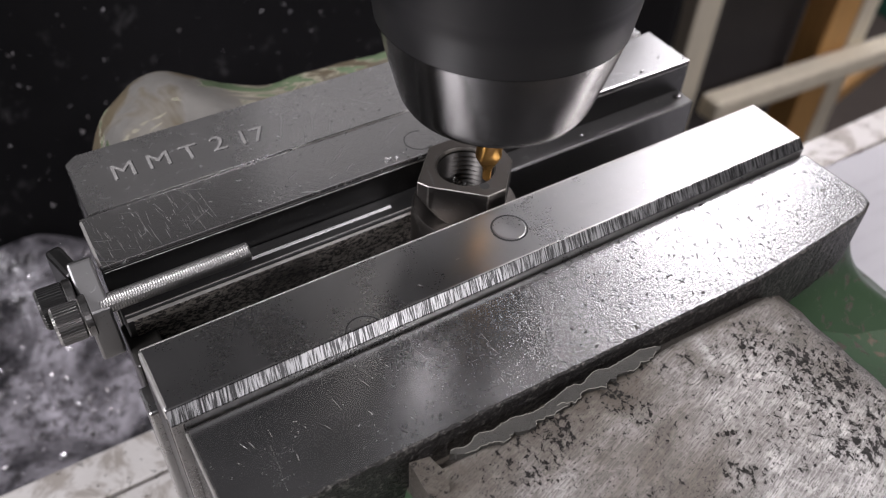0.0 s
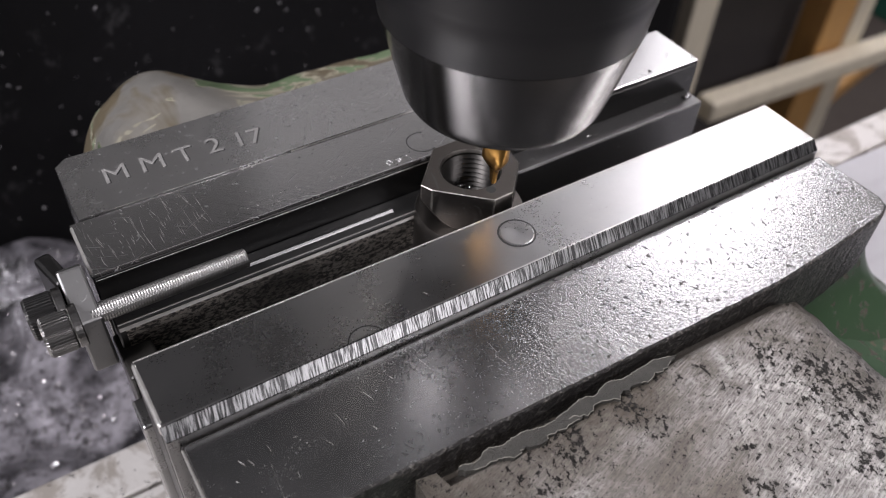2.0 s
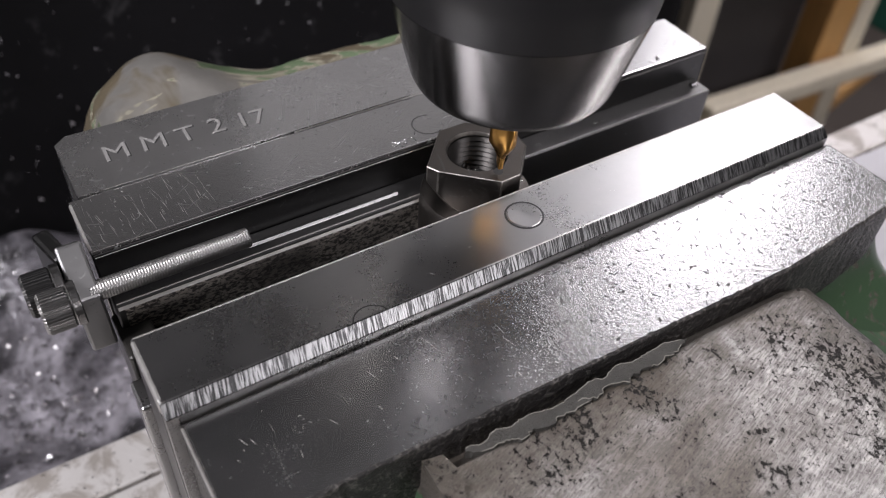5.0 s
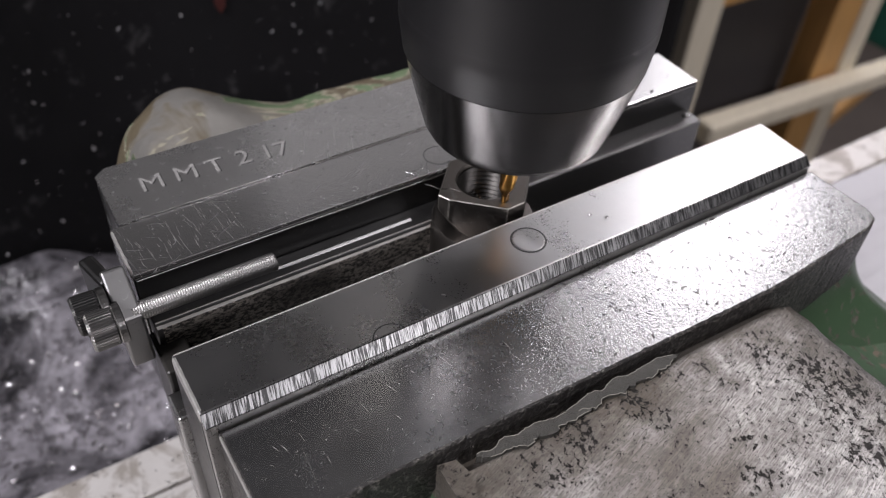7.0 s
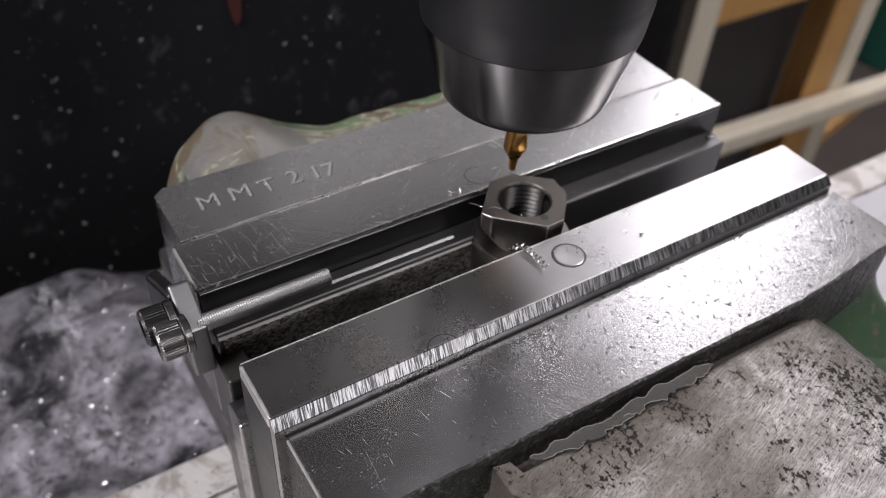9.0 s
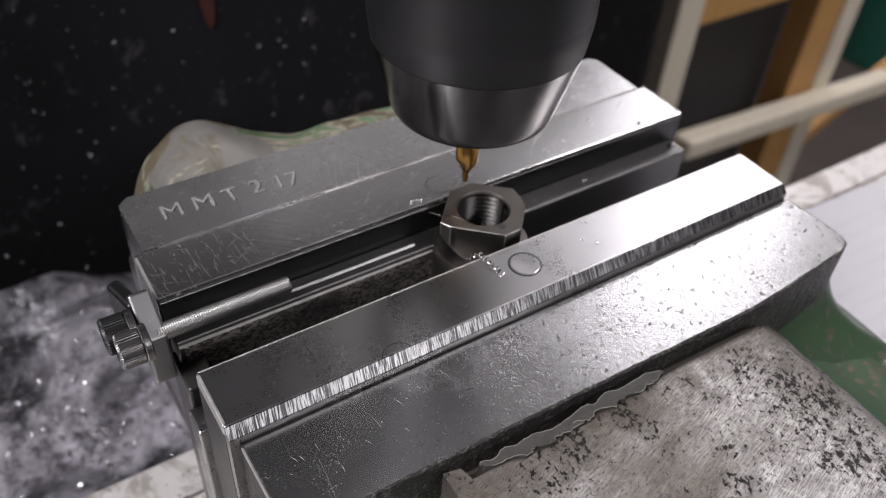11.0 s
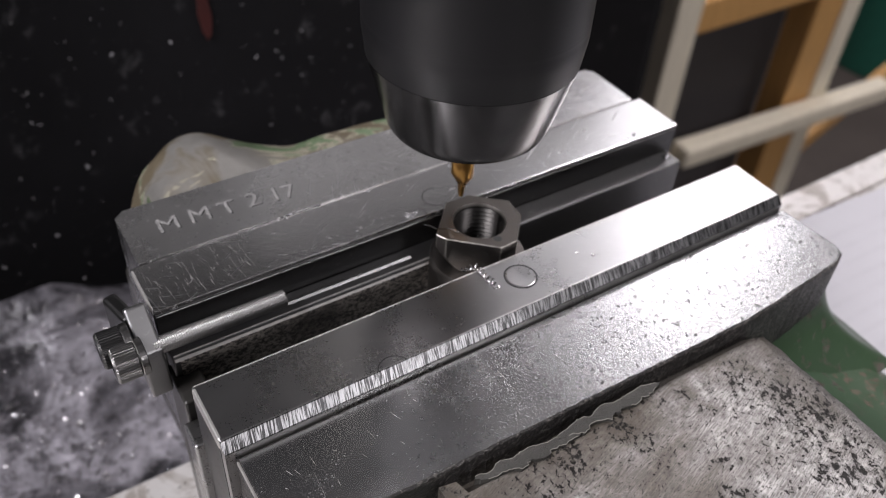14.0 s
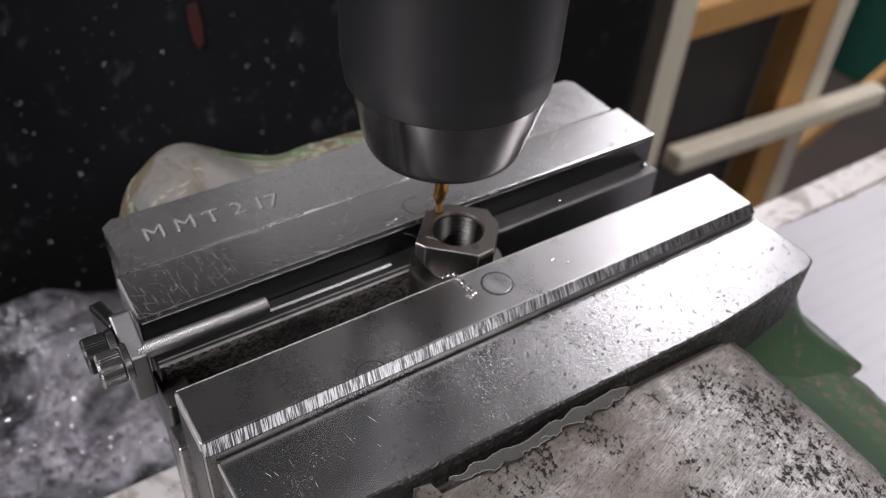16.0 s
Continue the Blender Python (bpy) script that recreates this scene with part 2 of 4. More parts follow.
def stained(name):
    """Dark oily steel with a brown speckled patch."""
    k = Mat(name)
    spots = k.ramp(k.noise(1900, 4, 0.66, k.scaled(0.5, 1, 1)), [(0.46, 0.0), (0.56, 1.0)])
    patch = k.ramp(k.noise(42, 3, 0.6), [(0.34, 0.3), (0.52, 1.0)])
    base = k.mix(k.math("MULTIPLY", spots, patch), (0.08, 0.075, 0.07), (0.46, 0.42, 0.37))
    return k.set(base, k.math("ADD", k.math("MULTIPLY", spots, 0.15), 0.28), 0.4, k.bump(spots, 0.4, 0.0003))


def hatched(name):
    """Fine slanting milling strokes on a narrow face."""
    k = Mat(name)
    w = k.noise(3600, 1.5, 0.5, k.scaled(1, 0.05, 0.08, 12))
    w2 = k.noise(8000, 2, 0.6, k.scaled(1, 0.05, 0.08, 12))
    dull = k.ramp(k.noise(60, 3, 0.6), [(0.40, 0.0), (0.62, 1.0)])
    stroke = k.ramp(k.math("ADD", k.math("MULTIPLY", w, 0.65), k.math("MULTIPLY", w2, 0.35)), [(0.45, 0.0), (0.57, 1.0)])
    base = k.mix(stroke, 0.035, k.mix(dull, 0.25, 0.17))
    h = k.math("ADD", w, k.math("MULTIPLY", w2, 0.4))
    return k.set(base, 0.34, 1.0, k.bump(h, 0.3, 0.0001))


def granular(name):
    """Raw sandy casting skin: black hollows and rubbed bright grains."""
    k = Mat(name)
    g = k.noise(1250, 4, 0.62)
    big = k.noise(90, 4, 0.6)
    grains = k.ramp(k.math("ADD", k.math("MULTIPLY", g, 0.8), k.math("MULTIPLY", big, 0.2)), [(0.52, 0.0), (0.63, 1.0)])
    base = k.mix(grains, (0.02, 0.018, 0.017), (0.21, 0.198, 0.182))
    return k.set(base, 0.45, k.math("MULTIPLY", grains, 0.7), k.bump(g, 1.0, 0.0009))


def smudged(name):
    """Old black paint with dull grey smudges of dust and coolant."""
    k = Mat(name)
    dust = k.ramp(k.noise(95, 4, 0.6, k.scaled(1, 1, 0.7), 0.3), [(0.62, 0.0), (0.80, 1.0)])
    base = k.mix(k.noise(20, 5, 0.6), (0.005, 0.0048, 0.0055), (0.010, 0.0095, 0.0108))
    base = k.mix(dust, base, (0.07, 0.068, 0.07))
    k.b.inputs["Specular IOR Level"].default_value = 0.2
    return k.set(base, 0.7, 0.0, k.bump(k.noise(180, 4, 0.6), 0.3, 0.001))


def stained_iron(name):
    """Scraped pale iron with brown and black oil stains."""
    k = Mat(name)
    stain = k.ramp(k.noise(60, 5, 0.68, None, 0.6), [(0.50, 0.0), (0.60, 1.0)])
    spots = k.ramp(k.noise(320, 4, 0.6, None, 0.5), [(0.64, 0.0), (0.68, 1.0)])
    base = k.mix(k.noise(140, 4, 0.6), (0.64, 0.61, 0.58), (0.78, 0.755, 0.73))
    base = k.mix(k.math("MULTIPLY", stain, 0.6), base, (0.22, 0.175, 0.13))
    base = k.mix(k.math("MULTIPLY", spots, 0.85), base, (0.05, 0.045, 0.04))
    return k.set(base, 0.42, 0.3, k.bump(k.noise(600, 4, 0.6), 0.3, 0.0003))


def timber(name, colour):
    k = Mat(name)
    g = k.noise(30, 6, 0.65, k.scaled(6, 6, 0.5), 0.5)
    base = k.mix(g, tuple(c * 0.6 for c in colour), tuple(min(1, c * 1.3) for c in colour))
    return k.set(base, 0.6, 0.0, k.bump(g, 0.3, 0.001))


JAW = ground_steel("jaw_steel", 0.42, 0.25, 0.08, 0.06)
JAW_REAR = ground_steel("rear_jaw_steel", 0.36, 0.20, 1.3, 0.5, 40)
PLATEAU = ground_steel("rear_body_steel", 0.44, 0.24, 0.7, 0.6, 8)
BODY = peened_steel("peened_steel", 0.50, 0.23)
ROUGHCAST = granular("dark_rough_casting")
FILED = filed_casting("filed_casting")
HATCH = hatched("milled_edge_steel")
GREEN = chipped_paint("green_paint", (0.040, 0.078, 0.040), (0.10, 0.085, 0.065), 0.60, 0.38, 170)
GREEN_SMOOTH = chipped_paint("smooth_green_paint", (0.034, 0.066, 0.032), (0.11, 0.092, 0.07), 0.585, 0.34, 300)
GREEN_WORN = lump_casting("worn_green_casting")
RUST = chipped_paint("chipped_green_casting", (0.045, 0.08, 0.042), (0.16, 0.125, 0.085), 0.55, 0.36, 420)
OILCAST = chipped_paint("black_oily_casting", (0.035, 0.033, 0.03), (0.10, 0.09, 0.08), 0.58, 0.3)
PAINT_LAYER = plain("grey_primer", (0.05, 0.048, 0.042), 0.6, 0.0, 0.5, 300, 0.9, 0.0006)
PAINT_RIM = plain("broken_paint_edge", (0.22, 0.21, 0.18), 0.6, 0.0, 0.6, 900)
NUTSTEEL = ground_steel("nut_steel", 0.12, 0.36, 1.0, 0.8, 0, (1.0, 0.90, 0.82))
NUTSIDE = ground_steel("nut_side_steel", 0.16, 0.34, 0.8, 0.5, 0, (1.0, 0.92, 0.85))
BORE = plain("bore_steel", (0.04, 0.038, 0.036), 0.36, 1.0)
PARALLEL = ground_steel("parallel_steel", 0.16, 0.38, 0.7, 1.0)
STAINED = stained("stained_steel")
DARK_STEEL = ground_steel("oily_shade_steel", 0.07, 0.34, 0.5, 0.6)
WORN_EDGE = plain("worn_bright_edge", (0.58, 0.565, 0.54), 0.42, 0.85, 0.35, 400)
RIDGE = ground_steel("glint_ridge_steel", 0.28, 0.36, 1.2, 1.0)
NUT_EDGE = plain("rubbed_nut_edge", (0.33, 0.31, 0.285), 0.4, 1.0, 0.8, 900)
DIM_PANEL = plain("dim_reflector_grey", (0.30, 0.30, 0.295), 0.55, 0.0, 0.25, 12)
PALE_PANEL = plain("pale_reflector_grey", (0.8, 0.8, 0.79), 0.5, 0.0, 0.2, 12)
SCREW = plain("black_oxide_screw", (0.22, 0.215, 0.21), 0.3, 1.0, 0.25, 300, 0.2)
THREAD = plain("bright_thread_steel", (0.42, 0.41, 0.40), 0.4, 1.0, 0.25, 300, 0.2)
BRACKET = ground_steel("bracket_steel", 0.34, 0.36, 0.6, 0.3)
CHUCK_BLACK = turned("blackened_chuck", (0.009, 0.0087, 0.0095), 0.46, 0.1, 1500, 0.14)
CHUCK_STEEL = turned("turned_collet_nut", (0.155, 0.15, 0.15), 0.22, 1.0, 2400, 0.07)
GOLD = turned("gold_coated_cutter", (0.46, 0.25, 0.07), 0.28, 1.0, 500, 0.1)
DULL = plain("dull_grey_dust", (0.28, 0.27, 0.28), 0.6, 0.2)
CHIP = plain("steel_chip", (0.72, 0.71, 0.70), 0.16, 1.0, 0.3, 300, 0.3)
TABLE = stained_iron("table_iron")
SWARF = plain("dull_swarf", (0.42, 0.41, 0.42), 0.25, 0.95, 0.5, 200, 0.3)
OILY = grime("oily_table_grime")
COLUMN = smudged("black_machine_paint")
WOOD_PALE = timber("pale_timber", (0.80, 0.71, 0.57))
WOOD_ORANGE = timber("orange_timber", (0.58, 0.32, 0.11))
DARKBOARD = plain("dark_board", (0.045, 0.041, 0.042), 0.6, 0.0, 0.2, 12, 0.2, 0.001)
PAPER = plain("white_paper", (0.60, 0.59, 0.62), 0.6, 0.0, 0.04, 30, 0.1, 0.0005)
INK = plain("grey_ink", (0.585, 0.575, 0.605), 0.6, 0.0, 0.1)
FLOOR = plain("oil_stained_concrete", (0.085, 0.068, 0.06), 0.7, 0.0, 0.4, 6, 0.3, 0.002)
WALL = plain("grey_limewash", (0.18, 0.18, 0.18), 0.8, 0.0, 0.15, 3, 0.2, 0.002)
RED = plain("red_plastic", (0.05, 0.008, 0.006), 0.6)
TEAL = plain("green_enamel", (0.02, 0.13, 0.09), 0.4)
MARK = plain("stamped_groove", (0.5, 0.49, 0.48), 0.5, 0.8, 0.1, 300)
MARKDARK = plain("stamp_shadow", (0.05, 0.05, 0.05), 0.5, 0.6)

# ---- building helpers; millimetres in, metres out ----
MM = 0.001


def part(name, bm, material, parent=None, label=""):
    me = bpy.data.meshes.new(name)
    bmesh.ops.recalc_face_normals(bm, faces=bm.faces)
    bm.to_mesh(me)
    bm.free()
    me.transform(Matrix.Scale(MM, 4))
    for m in material if isinstance(material, (list, tuple)) else [material]:
        me.materials.append(m)
    ob = new(name, me)
    if parent:
        ob.parent = parent
    if label:
        tagged(ob, label)
    return ob


def thing(name, label, category, group="", kind=""):
    return tagged(new(name), label, category, group, kind)


def smooth(ob, angle=35):
    for p in ob.data.polygons:
        p.use_smooth = True
    lim = math.cos(radians(angle))
    bm = bmesh.new()
    bm.from_mesh(ob.data)
    for e in bm.edges:
        e.smooth = len(e.link_faces) == 2 and e.link_faces[0].normal.dot(e.link_faces[1].normal) > lim
    bm.to_mesh(ob.data)
    bm.free()
    return ob


def prism(points, z0, z1, bevel=0.0, segs=2, only_top=False):
    """An upright prism over a plan."""
    bm = bmesh.new()
    lo = [bm.verts.new((x, y, z0)) for x, y in points]
    hi = [bm.verts.new((x, y, z1)) for x, y in points]
    bm.faces.new(hi)
    bm.faces.new(lo[::-1])
    n = len(points)
    for i in range(n):
        bm.faces.new((lo[i], lo[(i + 1) % n], hi[(i + 1) % n], hi[i]))
    bmesh.ops.recalc_face_normals(bm, faces=bm.faces)
    if bevel:
        es = [e for e in bm.edges if not only_top or all(abs(v.co.z - z1) < 1e-6 for v in e.verts)]
        bmesh.ops.bevel(bm, geom=es, offset=bevel, segments=segs, affect="EDGES", profile=0.5)
    return bm


def box(x0, x1, y0, y1, z0, z1, bevel=0.3, segs=2):
    return prism([(x0, y0), (x1, y0), (x1, y1), (x0, y1)], z0, z1, bevel, segs)


def lathe(profile, n=64, cx=0.0, cy=0.0, close=True):
    """A turned body from (radius, height) pairs, with its caps."""
    bm = bmesh.new()
    rings = []
    for r, z in profile:
        rings.append([bm.verts.new((cx + r * math.cos(2 * math.pi * i / n), cy + r * math.sin(2 * math.pi * i / n), z)) for i in range(n)])
    for a, b in zip(rings, rings[1:]):
        for i in range(n):
            bm.faces.new((a[i], a[(i + 1) % n], b[(i + 1) % n], b[i]))
    if close:
        bm.faces.new(rings[0][::-1])
        bm.faces.new(rings[-1])
    return bm


def moved(bm, m):
    bmesh.ops.transform(bm, matrix=m, verts=bm.verts)
    return bm


def ring(cx, cy, z, r0, r1, a0=0.0, a1=360.0, n=40, h=0.05):
    """A thin flat ring or arc."""
    bm = bmesh.new()
    cols = []
    for i in range(n + 1):
        a = radians(a0 + (a1 - a0) * i / n)
        c, s = math.cos(a), math.sin(a)
        cols.append([bm.verts.new((cx + r * c, cy + r * s, zz)) for r, zz in ((r0, z), (r0, z + h), (r1, z + h), (r1, z))])
    for p, q in zip(cols, cols[1:]):
        for i in range(3):
            bm.faces.new((p[i], p[i + 1], q[i + 1], q[i]))
    return bm


def strip(x0, x1, section):
    """A long bar with a small (y, z) section."""
    bm = bmesh.new()
    a, b = [[bm.verts.new((x, y, z)) for y, z in section] for x in (x0, x1)]
    n = len(section)
    for i in range(n):
        bm.faces.new((a[i], a[(i + 1) % n], b[(i + 1) % n], b[i]))
    bm.faces.new(a[::-1])
    bm.faces.new(b)
    return bm


def wobble(bm, amount, scale, seed=0.0, flat_top=None):
    for v in bm.verts:
        d = noise.noise_vector(v.co * scale + Vector((seed, seed * 2, 0)))
        if flat_top is not None and v.co.z > flat_top:
            d.z = 0
        v.co += d * amount
    return bm


def tube(points, radius, n=6):
    """A thin wire along points."""
    bm = bmesh.new()
    rings = []
    for i, p in enumerate(points):
        p = Vector(p)
        d = Vector(points[min(i + 1, len(points) - 1)]) - Vector(points[max(i - 1, 0)])
        q = d.to_track_quat("Z", "Y").to_matrix()
        rings.append([bm.verts.new(p + q @ Vector((radius * math.cos(2 * math.pi * j / n), radius * math.sin(2 * math.pi * j / n), 0))) for j in range(n)])
    for a, b in zip(rings, rings[1:]):
        for j in range(n):
            bm.faces.new((a[j], a[(j + 1) % n], b[(j + 1) % n], b[j]))
    bm.faces.new(rings[0][::-1])
    bm.faces.new(rings[-1])
    return bm


ON_TABLE = []  # everything that travels with the milling table

# ---- the room ----
def build_room():
    def slab(name, x0, x1, y0, y1, z0, z1, m):
        return tagged(part(name, box(x0, x1, y0, y1, z0, z1, 0), m), kind="structure")

    slab("floor", -2600, 2600, -2600, 2600, -950, -850, FLOOR)
    slab("ceiling", -2600, 2600, -2600, 2600, 1750, 1850, WALL)
    slab("wall_north", -2600, 2600, 2600, 2700, -850, 1750, WALL)
    slab("wall_south", -2600, 2600, -2700, -2600, -850, 1750, WALL)
    slab("wall_east", 2600, 2700, -2600, 2600, -850, 1750, WALL)
    slab("wall_west", -2700, -2600, -2600, 2600, -850, 1750, WALL)


def build_column():
    col = thing("machine_column", "black painted milling machine column with stuck metal chips", "machine column")
    part("column_casting", box(-520, 525, 330, 760, -850, 280, 25, 3), COLUMN, col)
    # out of view; its edge is set by where the jaws turn bright
    part("upper_column", box(-520, 335, 332, 760, 279, 900, 25, 3), COLUMN, col, "unseen upper column, narrowed to let far light reach the jaws")
    part("slide_way", box(-340, 200, 206, 329, -850, 600, 6, 2), COLUMN, col, "dark oily slide way cover")
    # unseen panels added so the rear jaw reflects dim on the left, bright on the right
    part("dim_reflector", box(-330, 88, 199, 329, 165, 285, 8, 3), DIM_PANEL, col, "unseen dull grey panel added for the rear jaw to reflect")
    part("pale_reflector", box(90, 330, 196, 329, 165, 285, 8, 3), PALE_PANEL, col, "unseen pale panel added to brighten the rear jaw's reflection")
    bm = bmesh.new()
    rnd = random.Random(4)
    for _ in range(900):
        x, z, s = rnd.uniform(-120, 150), rnd.uniform(-130, 130), rnd.choice((0.3, 0.5, 0.8, 1.2))
        vs = [bm.verts.new((x + rnd.uniform(-s, s), 205.6 - rnd.uniform(0, s), z + rnd.uniform(-s, s))) for _ in range(3)]
        bm.faces.new(vs)
    tagged(part("stuck_chips", bm, DULL, col, "tiny bright chips stuck on black paint"), kind="stuff")
    smear = prism([(-2.2, 8), (1.8, 9), (3.2, -2), (2.4, -10), (0.2, -13), (-1.6, -9), (-2.8, 0)], 0, 0.4, 0.2, 1)
    part("paint_smear", smear, RED, col, "run of dull red paint").matrix_basis = pose(0.081, 0.2058, 0.060, 90)
    return col


def build_timber_frame():
    fr = thing("timber_stand", "rough pale and orange timber stand with a dark board", "wooden stand")
    part("post", box(738, 782, 500, 540, -850, -60, 3), WOOD_PALE, fr, "pale bare timber post")
    part("post", box(1022, 1082, 500, 545, -850, -40, 3), WOOD_ORANGE, fr, "orange varnished timber post")
    part("post", box(1082, 1122, 497, 540, -850, -40, 3), WOOD_PALE, fr, "pale bare timber post")
    part("rail", box(782, 1022, 505, 540, -262, -218, 3), WOOD_ORANGE, fr, "orange varnished timber rail")
    bm = box(-236, 236, -16, 16, -16, 16, 6)
    part("brace", moved(bm, Matrix.Translation((1018, 478, -440)) @ Euler((0, radians(3.2), 0)).to_matrix().to_4x4()), WOOD_PALE, fr, "pale bare timber cross rail with a blunt end")
    bm = box(-200, 200, -9, 9, -11, 11, 3)
    part("brace", moved(bm, Matrix.Translation((1210, 530, -545)) @ Euler((0, radians(-27), 0)).to_matrix().to_4x4()), WOOD_ORANGE, fr, "thin orange timber strut")
    # board coloured dark for the shadow between the posts
    part("board", box(782, 1022, 545, 560, -850, -240, 1), DARKBOARD, fr, "dark shaded board")


def build_far_things():
    b = thing("enamel_drum", "green enamelled drum standing on the floor", "drum")
    part("drum_shell", lathe([(150, -850), (152, -840), (152, -420), (150, -410), (140, -405)], 40, 2130, 930), TEAL, b)
    part("drum_rim", lathe([(152.2, -430), (156, -427), (157, -418), (156, -409), (150.5, -406)], 40, 2130, 930), TEAL, b, "rolled rim of the drum")


# ---- on the table ----
def build_table():
    tb = thing("milling_table", "oily cast-iron milling table with T-slots and scattered chips", "machine table")
    part("table_slab", box(-520, 520, -155, 56, -60, -14, 1.0), TABLE, tb)
    for a, b in ((-155, -90), (-74, -18), (-2, 40), (41, 56)):
        part("table_land", box(-520, 520, a, b, -14, 0, 0.8), TABLE, tb, "bare scraped iron strip")
    ON_TABLE.append(tb)
    ch = bmesh.new()
    rnd = random.Random(7)

    def heap(x, y):
        """Chips and sludge piled up towards the column."""
        u = max(0.0, min(1.0, (y - 105) / 95))
        h = 31 * u * u * (0.75 + 0.6 * noise.noise(Vector((x * 0.018, 1, 7))))
        h += 7.0 * max(0.0, noise.noise(Vector((x, y, 3)) * 0.03) + 0.25)
        return h + 2.2 * noise.noise(Vector((x, y, 9)) * 0.11)

    def curl(x, y, z, s):
        m = Matrix.Translation((x, y, z)) @ Euler((rnd.uniform(-0.9, 0.9), rnd.uniform(-0.9, 0.9), rnd.uniform(0, 6.3))).to_matrix().to_4x4()
        turn = rnd.uniform(1.5, 4.5)
        last = None
        for i in range(5):
            a = turn * i / 4
            p = (s * math.cos(a), s * math.sin(a), 0.2 * s * a)
            pair = [ch.verts.new(m @ Vector((p[0], p[1], p[2] + d))) for d in (-0.22 * s, 0.22 * s)]
            if last:
                ch.faces.new((last[0], last[1], pair[1], pair[0]))
            last = pair

    for _ in range(3400):
        x = rnd.triangular(-120, 60, -25)
        y = rnd.triangular(58, 200, 135)
        curl(x, y, -69.2 + max(0, heap(x, y)) + rnd.uniform(0.0, 0.8), rnd.choice((0.4, 0.6, 0.9, 1.6)))
    for _ in range(160):
        curl(rnd.uniform(-90, 30), rnd.uniform(-10, 52), rnd.uniform(0.3, 0.8), rnd.uniform(0.2, 0.7))
    ON_TABLE.append(tagged(part("swarf", ch, SWARF), "fine bright steel chips lying on the oily table", "metal chips", kind="stuff"))
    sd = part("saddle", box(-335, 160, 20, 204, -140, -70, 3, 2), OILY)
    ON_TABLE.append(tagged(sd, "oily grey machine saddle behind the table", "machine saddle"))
    bm = bmesh.new()
    n, w = 60, 40
    grid = [[None] * (w + 1) for _ in range(n + 1)]
    for i in range(n + 1):
        for j in range(w + 1):
            x, y = -330 + 480 * i / n, 57 + 146 * j / w
            edge = min(i, j, n - i)
            grid[i][j] = bm.verts.new((x, y, -69.9 + max(0, heap(x, y)) * min(1, edge / 3)))
    for i in range(n):
        for j in range(w):
            bm.faces.new((grid[i][j], grid[i + 1][j], grid[i + 1][j + 1], grid[i][j + 1]))
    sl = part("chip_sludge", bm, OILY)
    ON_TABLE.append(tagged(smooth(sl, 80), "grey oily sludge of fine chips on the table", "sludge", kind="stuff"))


def scratches(owner, z, xs, ys, count, lean, spread, length, seed):
    """Short bright scores and nicks rubbed into a ground face."""
    bm = bmesh.new()
    rnd = random.Random(seed)
    for _ in range(count):
        x, y = rnd.uniform(*xs), rnd.uniform(*ys)
        a = radians(rnd.gauss(lean, spread))
        n, w = rnd.uniform(*length) * rnd.random(), rnd.uniform(0.015, 0.04)
        c, q = math.cos(a), math.sin(a)
        ends = [(x - c * n / 2, y - q * n / 2), (x + c * n / 2, y + q * n / 2)]
        if not all(xs[0] <= u <= xs[1] and ys[0] <= v <= ys[1] for u, v in ends):
            continue
        mid = (x - q * n * 0.012, y + c * n * 0.012)
        line = [ends[0], mid, ends[1]]
        left = [bm.verts.new((u - q * w * k, v + c * w * k, z)) for (u, v), k in zip(line, (0.3, 1, 0.3))]
        ridge = [bm.verts.new((u, v, z + 0.02)) for u, v in line]
        right = [bm.verts.new((u + q * w * k, v - c * w * k, z)) for (u, v), k in zip(line, (0.3, 1, 0.3))]
        for p, r in ((left, ridge), (ridge, right)):
            for i in range(2):
                bm.faces.new((p[i], p[i + 1], r[i + 1], r[i]))
    tagged(part("scoring", bm, WORN_EDGE, owner, "fine bright scratches and nicks"), kind="stuff")


